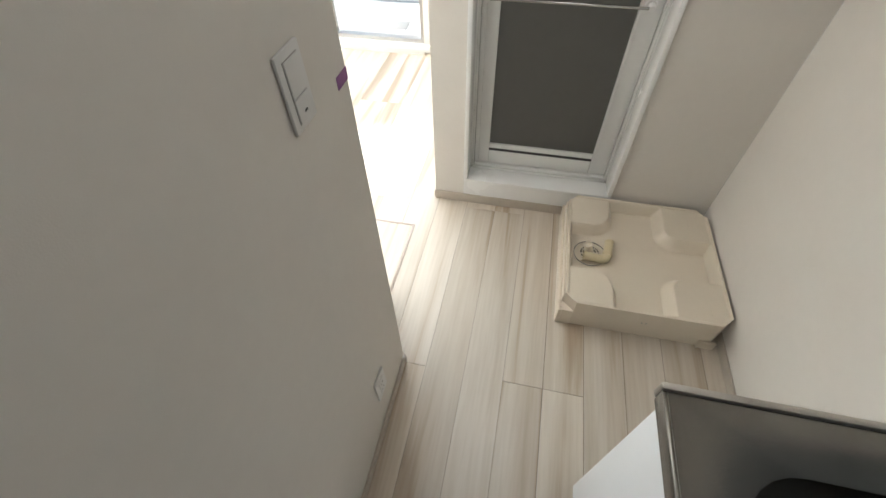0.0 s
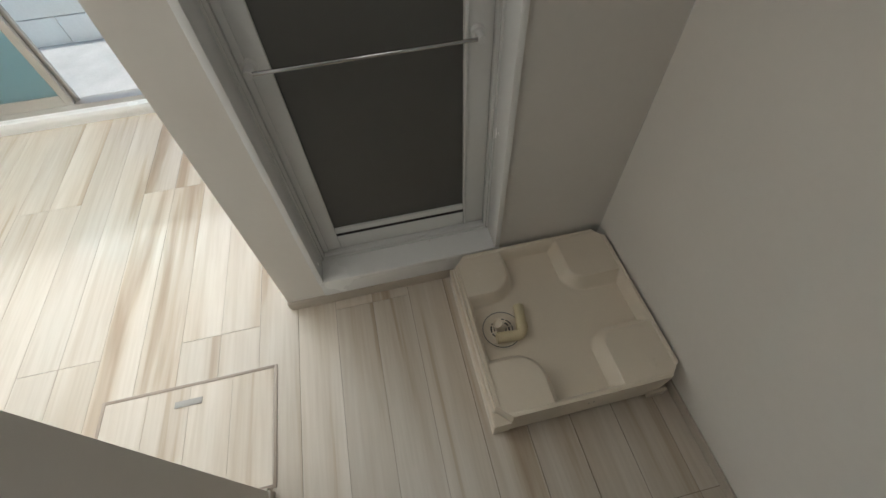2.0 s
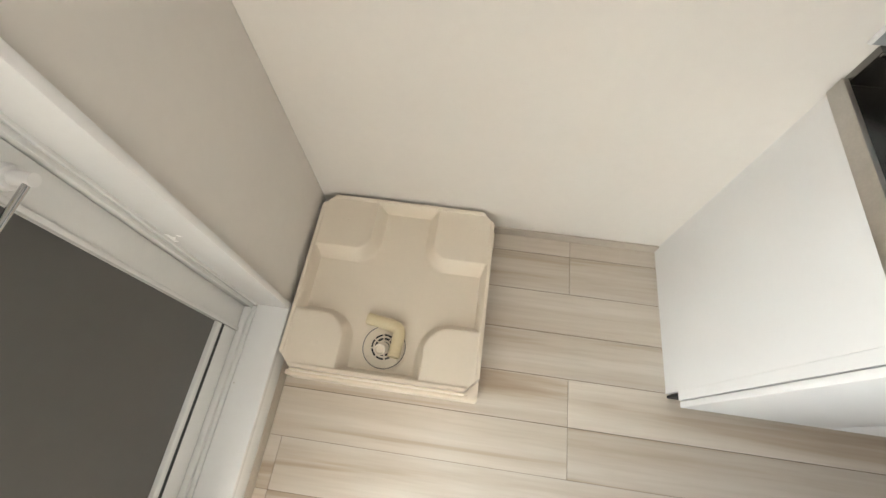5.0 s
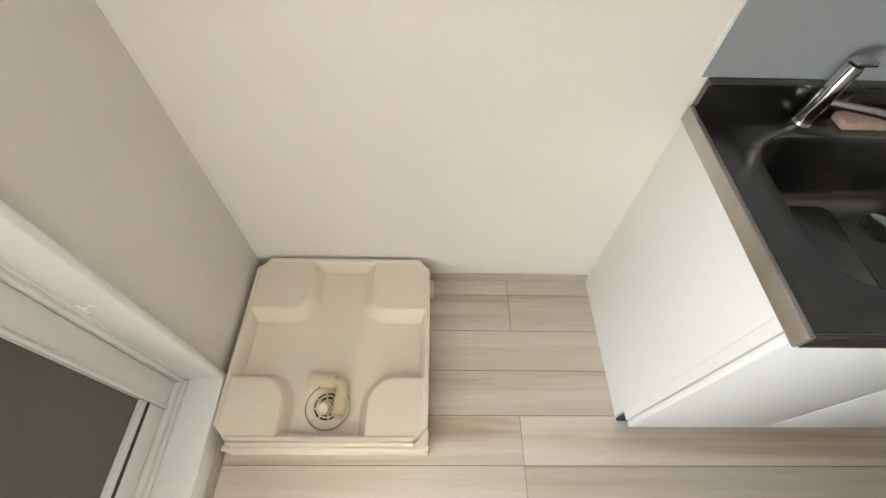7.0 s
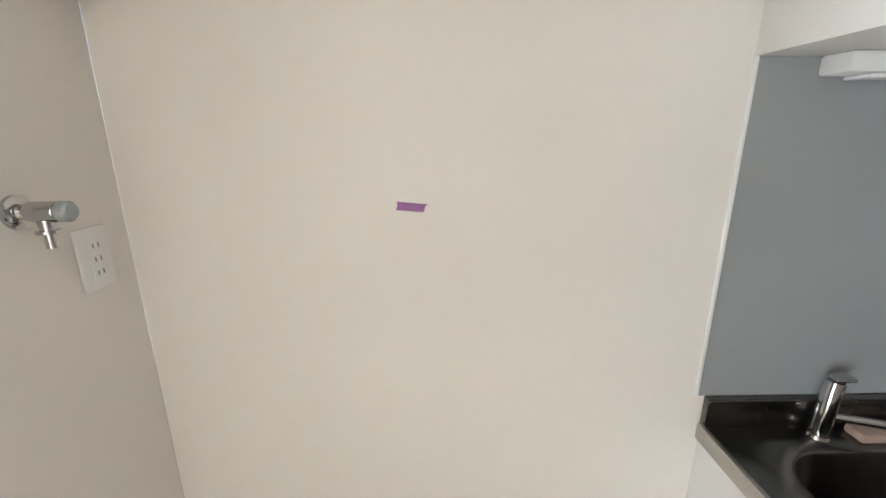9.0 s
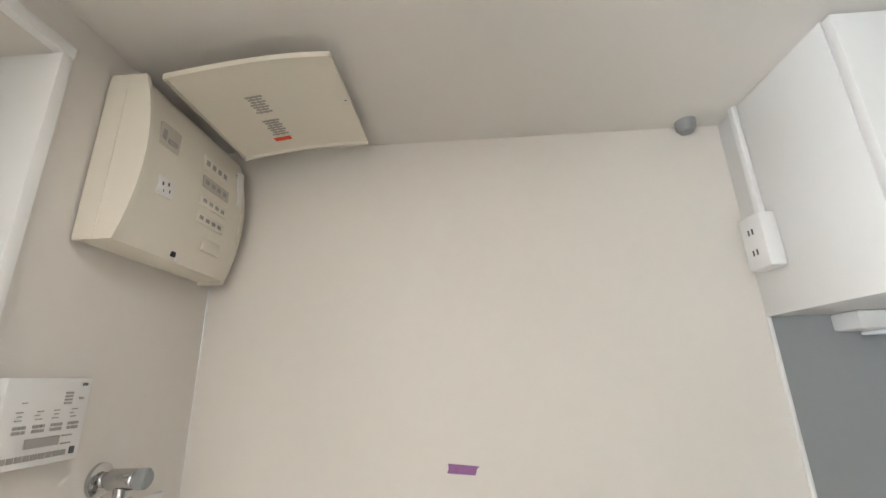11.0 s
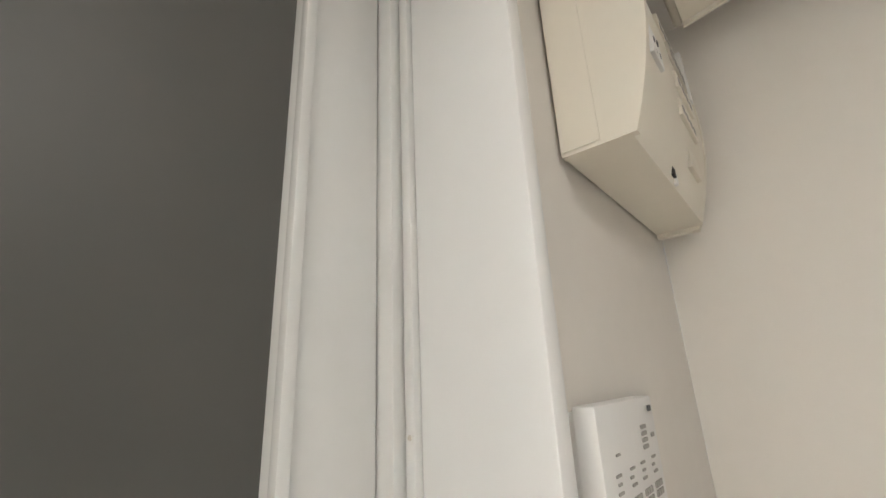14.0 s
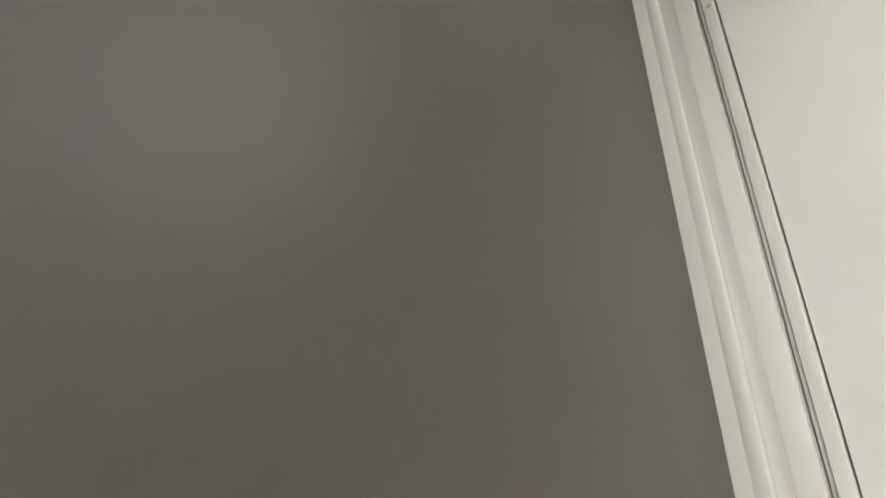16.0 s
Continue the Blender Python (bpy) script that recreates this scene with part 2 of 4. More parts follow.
# ---- the plan, in metres ----
H = 2.19            # ceiling
YD = -1.250          # face of the partition with the switches
YR = -1.410          # face of the wall stepping back behind it
XD = 0.962           # its free end
XR = 0.668
CORNER = -1.335     # free end of the bathroom wall
OP_R, OP_L = -0.450, -1.183   # bathroom doorway, outside its lining
LIN = 0.020         # thickness of the lining
OP_B, OP_T = 0.172, 2.098
XW = -1.63          # window wall
YS = -3.62          # far side of the bright room
XE = 3.1            # wall behind the walk
TILE_Y = -0.30
BX = -1.12          # far wall of the bathroom
BC = 2.11           # bathroom ceiling

# ---- structure ----
def baseboard(name, x0, x1, y0, y1, h=0.05):
    return solid(name, blk(x0, x1, y0, y1, 0, h, 0.002), BASE, "low beige wood-grain baseboard", "baseboard")


solid("wall_north", blk(-0.0, XE + 0.1, 0.0, 0.12, -0.02, H + 0.1), WALL, "plain white wallpapered kitchen wall", "wall")
wall_west = thing("wall_west", "white wallpapered wall round the bathroom doorway", "wall", kind="structure")
hang("wall_panel", blk(-0.10, 0.0, OP_R, -0.0005, -0.02, H + 0.1), WALL, wall_west)
hang("wall_panel", blk(-0.10, 0.0, CORNER, OP_L, -0.02, H + 0.1), WALL, wall_west)
hang("wall_panel", blk(-0.10, 0.0, OP_L, OP_R, OP_T, H + 0.1), WALL, wall_west)
hang("wall_panel", blk(-0.10, 0.0, OP_L, OP_R, -0.02, OP_B - 0.02), WALL, wall_west)
solid("wall_side", blk(XW - 0.1, -0.1005, CORNER, CORNER + 0.05, -0.02, H + 0.1), WALL, "white wall between bathroom and bright room", "wall")
solid("partition_wall", blk(XD, XE + 0.1, YR + 0.0005, YD, -0.02, H + 0.1, 0.003), WALL, "white partition wall with switches and a free end", "wall")
solid("partition_return", blk(XR, XE, YR - 0.10, YR, -0.02, H + 0.1, 0.003), WALL, "white wall stepping back behind the partition", "wall")
baseboard("baseboard_return", XR, XD - 0.0005, YR + 0.0005, YR + 0.009)
baseboard("baseboard_end", XD - 0.009, XD - 0.0005, YR + 0.0095, YD)
baseboard("baseboard_step", XR - 0.009, XR - 0.0005, YR - 0.10, YR)
solid("wall_east", blk(XE, XE + 0.1, YS, -0.0005, -0.02, H + 0.1), WALL, "white wall closing the kitchen", "wall")
solid("wall_south", blk(XW - 0.1, XE + 0.1, YS - 0.1, YS, -0.02, H + 0.1), WALL, "white wall of the bright room", "wall")
WIN_R, WIN_L, WIN_B, WIN_T = -1.80, -3.42, 0.075, 1.95
wall_window = thing("wall_window", "white wall round the garden window", "wall", kind="structure")
hang("wall_panel", blk(XW - 0.1, XW, WIN_R, CORNER - 0.0005, -0.02, H + 0.1), WALL, wall_window)
hang("wall_panel", blk(XW - 0.1, XW, YS, WIN_L, -0.02, H + 0.1), WALL, wall_window)
hang("wall_panel", blk(XW - 0.1, XW, WIN_L, WIN_R, WIN_T, H + 0.1), WALL, wall_window)
hang("wall_panel", blk(XW - 0.1, XW, WIN_L, WIN_R, -0.02, WIN_B - 0.01), WALL, wall_window)
solid("ceiling", blk(-0.0, XE, YS, -0.0005, H, H + 0.09), CEIL, "white papered ceiling", "ceiling")
solid("ceiling_room", blk(XW, -0.0005, YS, CORNER - 0.0005, H, H + 0.09), CEIL, "white papered ceiling of the bright room", "ceiling")


baseboard("baseboard_north", 0.0, 1.304, -0.009, -0.0005)
baseboard("baseboard_west", 0.0005, 0.009, CORNER, -0.01, 0.06)
baseboard("baseboard_partition", XD, XE, YD + 0.0005, YD + 0.009)
baseboard("baseboard_side", XW, -0.0, CORNER - 0.009, CORNER - 0.0005)

# ---- bathroom doorway lining ----
door_frame = thing("door_frame", "glossy white lining and sill of the bathroom doorway", "door frame", kind="structure")
hang("jamb", blk(-0.0905, 0.016, OP_R - LIN, OP_R, OP_B, OP_T, 0.002), WHITE, door_frame)
hang("jamb", blk(-0.0905, 0.016, OP_L, OP_L + LIN, OP_B, OP_T, 0.002), WHITE, door_frame)
hang("head", blk(-0.0905, 0.016, OP_L, OP_R, OP_T + 0.0005, OP_T + 0.022, 0.002), WHITE, door_frame)
hang("sill", blk(-0.0905, 0.016, OP_L, OP_R, OP_B - 0.022, OP_B - 0.0005, 0.003), WHITE, door_frame)
hang("apron", blk(0.0005, 0.006, OP_L, OP_R, 0.0605, OP_B - 0.0225, 0.001), WHITE, door_frame)
JR, JL = OP_R - LIN, OP_L + LIN
# the bathroom unit's own frame, stepped back behind the lining
def unit_post(y_face, into):
    """Upright of the unit's frame: three shallow steps towards the door."""
    bm = bmesh.new()
    for x0, x1, proud in ((-0.101, -0.0912, 0.006), (-0.1045, -0.1015, 0.002), (-0.150, -0.105, 0.014)):
        ya, yb = sorted((y_face + into * 0.02, y_face - into * proud))
        box(bm, x0, x1, ya, yb, OP_B, OP_T, 0.0015)
    return bm


hang("unit_frame", unit_post(JR, 1), FRAME, door_frame)
hang("unit_frame", unit_post(JL, -1), FRAME, door_frame)
hang("unit_frame", box(blk(-0.150, -0.105, JL + 0.0145, JR - 0.0145, OP_T - 0.026, OP_T + 0.02, 0.002), -0.104, -0.0912, JL + 0.0065, JR - 0.0065, OP_T - 0.008, OP_T + 0.02, 0.002), FRAME, door_frame)
hang("unit_sill", box(blk(-0.150, -0.105, JL + 0.0145, JR - 0.0145, OP_B - 0.02, OP_B + 0.016, 0.003), -0.104, -0.0912, JL + 0.0065, JR - 0.0065, OP_B - 0.02, OP_B + 0.004, 0.002), FRAME, door_frame)
for yy, into in ((JR, -1), (JL, 1)):
    hang("corner_cap", blk(-0.1005, -0.0908, yy + into * 0.0005, yy + into * 0.0075, OP_B, OP_B + 0.006, 0.001), INK_PALE, door_frame, "small grey corner seal")


def screw_head(x, y, z):
    return spin(bmesh.new(), [(0.0, 0.0008), (0.0016, 0.0007), (0.002, 0.0)], (x, y, z), (0, -1, 0), 12)


for sx, sy, sz in ((-0.128, JR - 0.0141, 1.745), (-0.128, JR - 0.0141, 2.035), (-0.096, JR - 0.0061, 1.594), (-0.096, JR - 0.0061, 2.02)):
    hang("screw", screw_head(sx, sy, sz), PLASTIC_GREY, door_frame, "small grey screw head")
hang("screw", spin(bmesh.new(), [(0.0, 0.0008), (0.0016, 0.0007), (0.002, 0.0)], (-0.082, -0.72, OP_B - 0.0005), (0, 0, 1), 12), PLASTIC_GREY, door_frame, "small grey screw head")

# ---- bathroom door, closed ----
DOOR_W = (JR - 0.0158) - (JL + 0.0155)
DZ0, DZ1 = OP_B + 0.019, OP_T - 0.030
door = thing("bathroom_door", "white framed bathroom door with grey frosted panel, closed", "door", (-0.120, JL + 0.0155, 0))
T = 0.030
ST, SR = 0.071, 0.082
part("stile", box(blk(-T, 0, 0, ST, DZ0, DZ1, 0.003), -0.004, 0.006, 0.0, 0.02, DZ0, DZ1, 0.002), FRAME, door)
part("stile", box(blk(-T, 0, DOOR_W - SR, DOOR_W, DZ0, DZ1, 0.003), -0.004, 0.006, DOOR_W - SR, DOOR_W - SR + 0.01, DZ0, DZ1, 0.002), FRAME, door)
part("rail", blk(-T, 0, ST, DOOR_W - SR, DZ1 - 0.042, DZ1, 0.003), FRAME, door)
part("rail", box(blk(-T, 0, ST, DOOR_W - SR, DZ0, DZ0 + 0.075, 0.003), -T, 0, ST, DOOR_W - SR, DZ0 + 0.090, DZ0 + 0.115, 0.003), FRAME, door)
part("vent_slot", blk(-T + 0.004, -0.0015, ST, DOOR_W - SR, DZ0 + 0.0752, DZ0 + 0.0898), DARK, door, "black ventilation slot")
part("panel", blk(-0.020, -0.012, ST - 0.004, DOOR_W - SR + 0.004, DZ0 + 0.113, DZ1 - 0.038), GREY, door, "grey frosted panel")
rail_bar = part("towel_bar", tube(bmesh.new(), (0.038, 0.03, 0.985), (0.038, DOOR_W - 0.05, 0.985), 0.0055), CHROME, door, "slim chrome towel bar")
for yy in (0.022, DOOR_W - 0.045):
    bmb = bmesh.new()
    tube(bmb, (0.0, yy, 0.985), (0.012, yy, 0.985), 0.022, 0.019)
    tube(bmb, (0.010, yy, 0.985), (0.045, yy, 0.985), 0.012, 0.011)
    part("bracket", bmb, SWITCH, rail_bar, "white plastic bracket")
HZ = 1.158
YH = DOOR_W - 0.045
rose = part("handle_rose", spin(bmesh.new(), [(0.0, 0.014), (0.022, 0.014), (0.025, 0.010), (0.025, 0.0)], (0.0, YH, HZ), (1, 0, 0)), SWITCH, door, "white round rose")


def lever_mesh():
    """A neck and a flattened grip that widens to a rounded end."""
    bm = tube(bmesh.new(), (0.012, YH, HZ), (0.046, YH, HZ), 0.0125)
    n, seg = 30, 16
    rings = []
    for k in range(n + 1):
        u = k / n
        y = YH + 0.014 - 0.124 * u
        end = math.sqrt(max(0.0, 1 - max(0.0, (u - 0.88) / 0.12) ** 2)) if u < 1 else 0.05
        start = math.sqrt(max(0.03, 1 - max(0.0, (0.1 - u) / 0.1) ** 2))
        rx, rz = 0.0085 * end * start, (0.0115 + 0.004 * u) * end * start
        x = 0.044 + 0.006 * math.sin(math.pi * u)
        rings.append([bm.verts.new((x + rx * math.cos(2 * math.pi * q / seg), y, HZ + rz * math.sin(2 * math.pi * q / seg))) for q in range(seg)])
    for p, q in zip(rings, rings[1:]):
        for k in range(seg):
            j = (k + 1) % seg
            bm.faces.new((p[k], p[j], q[j], q[k]))
    bm.faces.new(rings[0][::-1])
    bm.faces.new(rings[-1])
    bmesh.ops.recalc_face_normals(bm, faces=bm.faces[:])
    return bm


part("lever", lever_mesh(), YELLOW, rose, "cream plastic lever")

# ---- bathroom beyond the door ----
solid("bath_wall_tiled", blk(BX - 0.05, -0.151, TILE_Y, TILE_Y + 0.04, 0.05, BC + 0.05), GROUT, "bathroom wall clad in woven pale stone mosaic", "wall")
solid("bath_wall_end", blk(BX - 0.05, BX, CORNER + 0.0505, TILE_Y, 0.05, BC + 0.05), BATH_WHITE, "smooth off-white bathroom end wall", "wall")
solid("bath_wall_side", blk(BX, -0.151, CORNER + 0.0505, CORNER + 0.075, 0.05, BC + 0.05), BATH_WHITE, "smooth off-white bathroom side wall", "wall")
solid("bath_wall_front", box(blk(-0.150, -0.1005, JR + 0.021, TILE_Y + 0.04, 0.05, BC + 0.1), -0.150, -0.1005, CORNER + 0.0505, JL - 0.021, 0.05, BC + 0.1), BATH_WHITE, "smooth off-white inner face beside the doorway", "wall")
solid("bath_floor", blk(BX, -0.1505, CORNER + 0.075, TILE_Y, 0.03, 0.11), BATH_WHITE, "pale plastic bathroom floor", "floor")
solid("bath_ceiling", blk(BX - 0.05, -0.1, CORNER + 0.0505, TILE_Y + 0.04, BC, BC + 0.05), BATH_WHITE, "smooth white plastic bathroom ceiling", "ceiling")
solid("bath_cove", prism(bmesh.new(), [(BX, TILE_Y - 0.0005), (-0.151, TILE_Y - 0.0005), (-0.151, TILE_Y - 0.012), (BX, TILE_Y - 0.012)], BC - 0.022, BC - 0.0005), BATH_WHITE, "white cove strip under the bathroom ceiling", "trim")
bml = bmesh.new()
box(bml, -0.632, -0.626, TILE_Y - 0.009, TILE_Y - 0.0045, 0.12, BC - 0.023)
solid("panel_joint", bml, BATH_WHITE, "pale sealed joint between wall panels", "trim")

hatch = thing("ceiling_hatch", "round white inspection hatch in bathroom ceiling", "hatch", (-0.41, -0.79, BC))
part("lid", spin(bmesh.new(), [(0.0, -0.004), (0.236, -0.004), (0.241, -0.002), (0.241, 0.0)], (0, 0, 0), (0, 0, 1), 64), BATH_WHITE, hatch)
part("rim", spin(bmesh.new(), [(0.243, 0.0), (0.243, -0.0035), (0.249, -0.005), (0.252, 0.0)], (0, 0, 0), (0, 0, 1), 64), INK_PALE, hatch, "thin dark seam ring")
lamp = thing("bathroom_lamp", "unlit white opal glass drum wall lamp", "wall lamp", (-0.405, TILE_Y, 1.93))
part("shade", spin(bmesh.new(), [(0.0, 0.135), (0.052, 0.134), (0.063, 0.129), (0.069, 0.119), (0.076, 0.02), (0.077, 0.012)], (0, 0, 0), (0, -1, 0), 48), LAMP_WHITE, lamp)
part("base", spin(bmesh.new(), [(0.0, 0.0), (0.080, 0.0), (0.080, 0.012), (0.0, 0.012)], (0, 0, 0), (0, -1, 0), 48), SWITCH, lamp, "white base ring")
MX0, MX1, MZ0, MZ1 = -0.790, -0.508, 1.425, 1.805
mirror = thing("bathroom_mirror", "frameless bathroom mirror held by metal clips", "mirror", (MX0, TILE_Y, MZ0))
hang("glass", blk(MX0, MX1, TILE_Y - 0.0125, TILE_Y - 0.0075, MZ0, MZ1), MIRROR, mirror)
hang("edge", box(blk(MX1 + 0.0003, MX1 + 0.003, TILE_Y - 0.0127, TILE_Y - 0.005, MZ0, MZ1), MX0, MX1, TILE_Y - 0.0127, TILE_Y - 0.005, MZ1 + 0.0003, MZ1 + 0.002), INK, mirror, "dark glass edge")
for mx in (MX0 + 0.03, MX1 - 0.03):
    for mz in (MZ0, MZ1):
        hang("clip", blk(mx - 0.011, mx + 0.011, TILE_Y - 0.020, TILE_Y - 0.004, mz - 0.009, mz + 0.005, 0.002), STEEL, mirror, "steel clip")
rod = thing("shower_rod", "brushed steel shower curtain rod with white sockets", "curtain rod", (-0.80, TILE_Y, 1.85))
hang("pole", tube(bmesh.new(), (-0.80, TILE_Y - 0.015, 1.85), (-0.80, CORNER + 0.085, 1.85), 0.0125), STEEL, rod)
for ya, yb in ((TILE_Y - 0.0005, TILE_Y - 0.03), (CORNER + 0.0755, CORNER + 0.10)):
    hang("socket", tube(bmesh.new(), (-0.80, ya, 1.85), (-0.80, yb, 1.85), 0.022, 0.018), SWITCH, rod, "white plastic socket")
holder = thing("shower_holder", "grey plastic shower head holder", "shower holder", (-0.985, TILE_Y, 1.75))
part("cup", spin(bmesh.new(), [(0.0, 0.0), (0.022, 0.0), (0.018, 0.02), (0.016, 0.05), (0.020, 0.075), (0.0, 0.072)], (0, 0, 0), (-0.5, -1, -0.1)), STEEL, holder)
hook = thing("wall_hook", "small white wall hook", "hook", (-1.03, TILE_Y, 1.85))
part("peg", blk(-0.012, 0.012, -0.02, -0.0045, -0.014, 0.014, 0.004), SWITCH, hook)
shelf = thing("corner_shelf", "small grey glass shelf in the shower corner", "shelf", (BX, TILE_Y, 1.42))
hang("plate", prism(bmesh.new(), [(BX + 0.0005, TILE_Y - 0.005), (BX + 0.13, TILE_Y - 0.005), (BX + 0.11, TILE_Y - 0.07), (BX + 0.06, TILE_Y - 0.13), (BX + 0.0005, TILE_Y - 0.14)], 1.425, 1.435), INK_PALE, shelf)
hang("support", blk(BX + 0.05, BX + 0.09, TILE_Y - 0.03, TILE_Y - 0.005, 1.405, 1.4245, 0.003), SWITCH, shelf)
vent = thing("bathroom_vent", "white ceiling extractor fan with square grille", "extractor fan", (-0.98, -0.66, BC))
VX0, VX1, VY0, VY1 = -1.10, -0.86, -0.80, -0.50
bmv = bmesh.new()
for a in ((VX0, VX1, VY0, VY0 + 0.05), (VX0, VX1, VY1 - 0.05, VY1), (VX0, VX0 + 0.04, VY0 + 0.05, VY1 - 0.05), (VX1 - 0.04, VX1, VY0 + 0.05, VY1 - 0.05)):
    box(bmv, *a, BC - 0.028, BC - 0.0005, 0.004)
hang("frame", bmv, SWITCH, vent)
hang("cavity", blk(VX0 + 0.04, VX1 - 0.04, VY0 + 0.05, VY1 - 0.05, BC - 0.008, BC - 0.001), DARK, vent)
for k in range(1, 11):
    yk = VY0 + 0.05 + k * (VY1 - VY0 - 0.1) / 11
    hang("slat", blk(VX0 + 0.04, VX1 - 0.04, yk - 0.003, yk + 0.003, BC - 0.024, BC - 0.010), PLASTIC, vent)
for k in range(1, 9):
    xk = VX0 + 0.04 + k * (VX1 - VX0 - 0.08) / 9
    hang("slat", blk(xk - 0.003, xk + 0.003, VY0 + 0.05, VY1 - 0.05, BC - 0.0235, BC - 0.011), PLASTIC, vent)

# ---- washing machine pan ----
PX0, PX1, PY0, PY1, PH = 0.021, 0.661, -0.648, -0.012, PAN_H


def pan_body():
    """Tray with cut corners, four raised corner pads with rounded inner corners, a lip and a stepped skirt."""
    bm = bmesh.new()
    N = 128
    pad, rim, flo = 0.188, 0.013, PH - 0.055
    w, d = PX1 - PX0, PY1 - PY0

    def height(u, v):
        # u, v measured from the west and south edges
        du, dv = min(u, w - u), min(v, d - v)
        e = min(du, dv)
        rimh = max(flo, PH - 0.055 * min(1.0, max(0.0, e - rim) / 0.016))
        # the front pads are rounder, the back ones longer with a broader slope
        back = v > d / 2
        r, run, long = (0.055, 0.032, 0.018) if back else (0.085, 0.024, 0.0)
        cx, cy = max(0.0, du - (pad + long - r)), max(0.0, dv - (pad + long - r))
        out = math.hypot(cx, cy) - r
        s = min(1.0, max(0.0, out / run))
        padh = (PH - 0.004) + (flo - (PH - 0.004)) * s
        top = max(rimh, padh)
        dr = math.hypot(u - 0.320, v - 0.110)
        if dr < 0.078 and top < PH - 0.02:
            top = min(top, flo - 0.003)
        return top

    def spread(n, length):
        return [length * k / n for k in range(n + 1)]

    us, vs = spread(N, w), spread(N, d)
    grid = [[bm.verts.new((PX0 + u, PY0 + v, height(u, v))) for v in vs] for u in us]
    cut = 0.045

    def inside(i, j):
        u, v = (us[i] + us[i + 1]) / 2, (vs[j] + vs[j + 1]) / 2
        return min(u, w - u) + min(v, d - v) > cut
    for i in range(N):
        for j in range(N):
            if inside(i, j):
                bm.faces.new((grid[i][j], grid[i + 1][j], grid[i + 1][j + 1], grid[i][j + 1]))
    for v in [v for v in bm.verts if not v.link_faces]:
        bm.verts.remove(v)
    # straighten the cut corners
    for v in bm.verts:
        if v.is_boundary:
            u, t = v.co.x - PX0, v.co.y - PY0
            du, dv = min(u, w - u), min(t, d - t)
            if du > 1e-5 and dv > 1e-5:
                k = (cut - du - dv) / 2
                v.co.x += k if u < w / 2 else -k
                v.co.y += k if t < d / 2 else -k
    rim_edges = [e for e in bm.edges if e.is_boundary]
    ex = bmesh.ops.extrude_edge_only(bm, edges=rim_edges)
    for v in [g for g in ex["geom"] if isinstance(g, bmesh.types.BMVert)]:
        v.co.z = 0.0
    bmesh.ops.recalc_face_normals(bm, faces=bm.faces[:])
    return bm


pan = thing("washing_machine_pan", "cream plastic washing machine drain pan on the floor", "drain pan", (0.33, -0.33, 0))
hang("tray", pan_body(), PAN, pan)
def skirt_mesh():
    """Front skirt in two steps, with the east end cut at a slant."""
    bm = bmesh.new()
    for y0, z0, z1, x0, x1 in ((PY0 - 0.007, PH - 0.062, PH - 0.012, PX0 + 0.040, PX1 - 0.040), (PY0 - 0.017, 0.0, PH - 0.066, PX0 + 0.012, PX1 + 0.004)):
        box(bm, x0, x1, y0, PY0 - 0.0005, z0, z1, 0.004)
    return bm


hang("skirt", skirt_mesh(), PAN, pan, "stepped front skirt")
hang("corner_block", prism(bmesh.new(), [(PX1 - 0.044, PY0 - 0.0006), (PX1 + 0.003, PY0 - 0.0006), (PX1 + 0.003, PY0 + 0.04), (PX1 + 0.0006, PY0 + 0.044)], 0.0, PH * 0.62), PAN, pan)
hang("corner_plug", tube(bmesh.new(), (PX1 - 0.018, PY0 - 0.0015, PH * 0.62), (PX1 - 0.018, PY0 - 0.0015, PH * 0.62 + 0.004), 0.010, seg=14), PAN, pan)
for dy in (0.0, 0.018):
    hang("screw", tube(bmesh.new(), (PX1, -0.335 + dy, PH * 0.6), (PX1 + 0.0012, -0.335 + dy, PH * 0.6), 0.003, seg=10), INK_PALE, pan, "small grey screw")
hang("foot", blk(PX1 + 0.0005, PX1 + 0.012, PY1 - 0.085, PY1 - 0.02, 0.0, 0.05, 0.003), PAN, pan)
for px, py in ((PX0 + 0.10, PY1 - 0.095), (PX1 - 0.060, PY1 - 0.075), (PX0 + 0.10, PY0 + 0.085)):
    for q in (-0.010, 0.010):
        hang("pad_mark", spin(bmesh.new(), [(0.0, 0.0014), (0.004, 0.0012), (0.006, 0.0)], (px + q, py, PH - 0.0042), (0, 0, 1), 12), PAN, pan)
DX, DY, DZ = PX0 + 0.320, PY0 + 0.110, PH - 0.0580
drain = hang("drain", spin(bmesh.new(), [(0.0715, 0.0005), (0.0715, 0.0022), (0.0695, 0.0022), (0.0695, 0.0005)], (DX, DY, DZ), (0, 0, 1), 48), INK, pan, "thin dark seam round the drain")
hang("drain_flange", spin(bmesh.new(), [(0.046, 0.0012), (0.048, 0.0036), (0.067, 0.0030), (0.069, 0.0006)], (DX, DY, DZ), (0, 0, 1), 48), PAN, drain)
hang("drain_well", spin(bmesh.new(), [(0.0, 0.0012), (0.047, 0.0012)], (DX, DY, DZ), (0, 0, 1), 32), DARK, drain, "dark drain opening")
bmd = bmesh.new()
for r0 in (0.018, 0.031, 0.0425):
    spin(bmd, [(r0, 0.003), (r0, 0.006), (r0 + 0.0055, 0.006), (r0 + 0.0055, 0.003)], (DX, DY, DZ), (0, 0, 1), 32)
for k in range(8):
    a = k * math.pi / 4 + 0.2
    c, s = math.cos(a), math.sin(a)
    tube(bmd, (DX + 0.018 * c, DY + 0.018 * s, DZ + 0.0045), (DX + 0.047 * c, DY + 0.047 * s, DZ + 0.0045), 0.0026, seg=6)
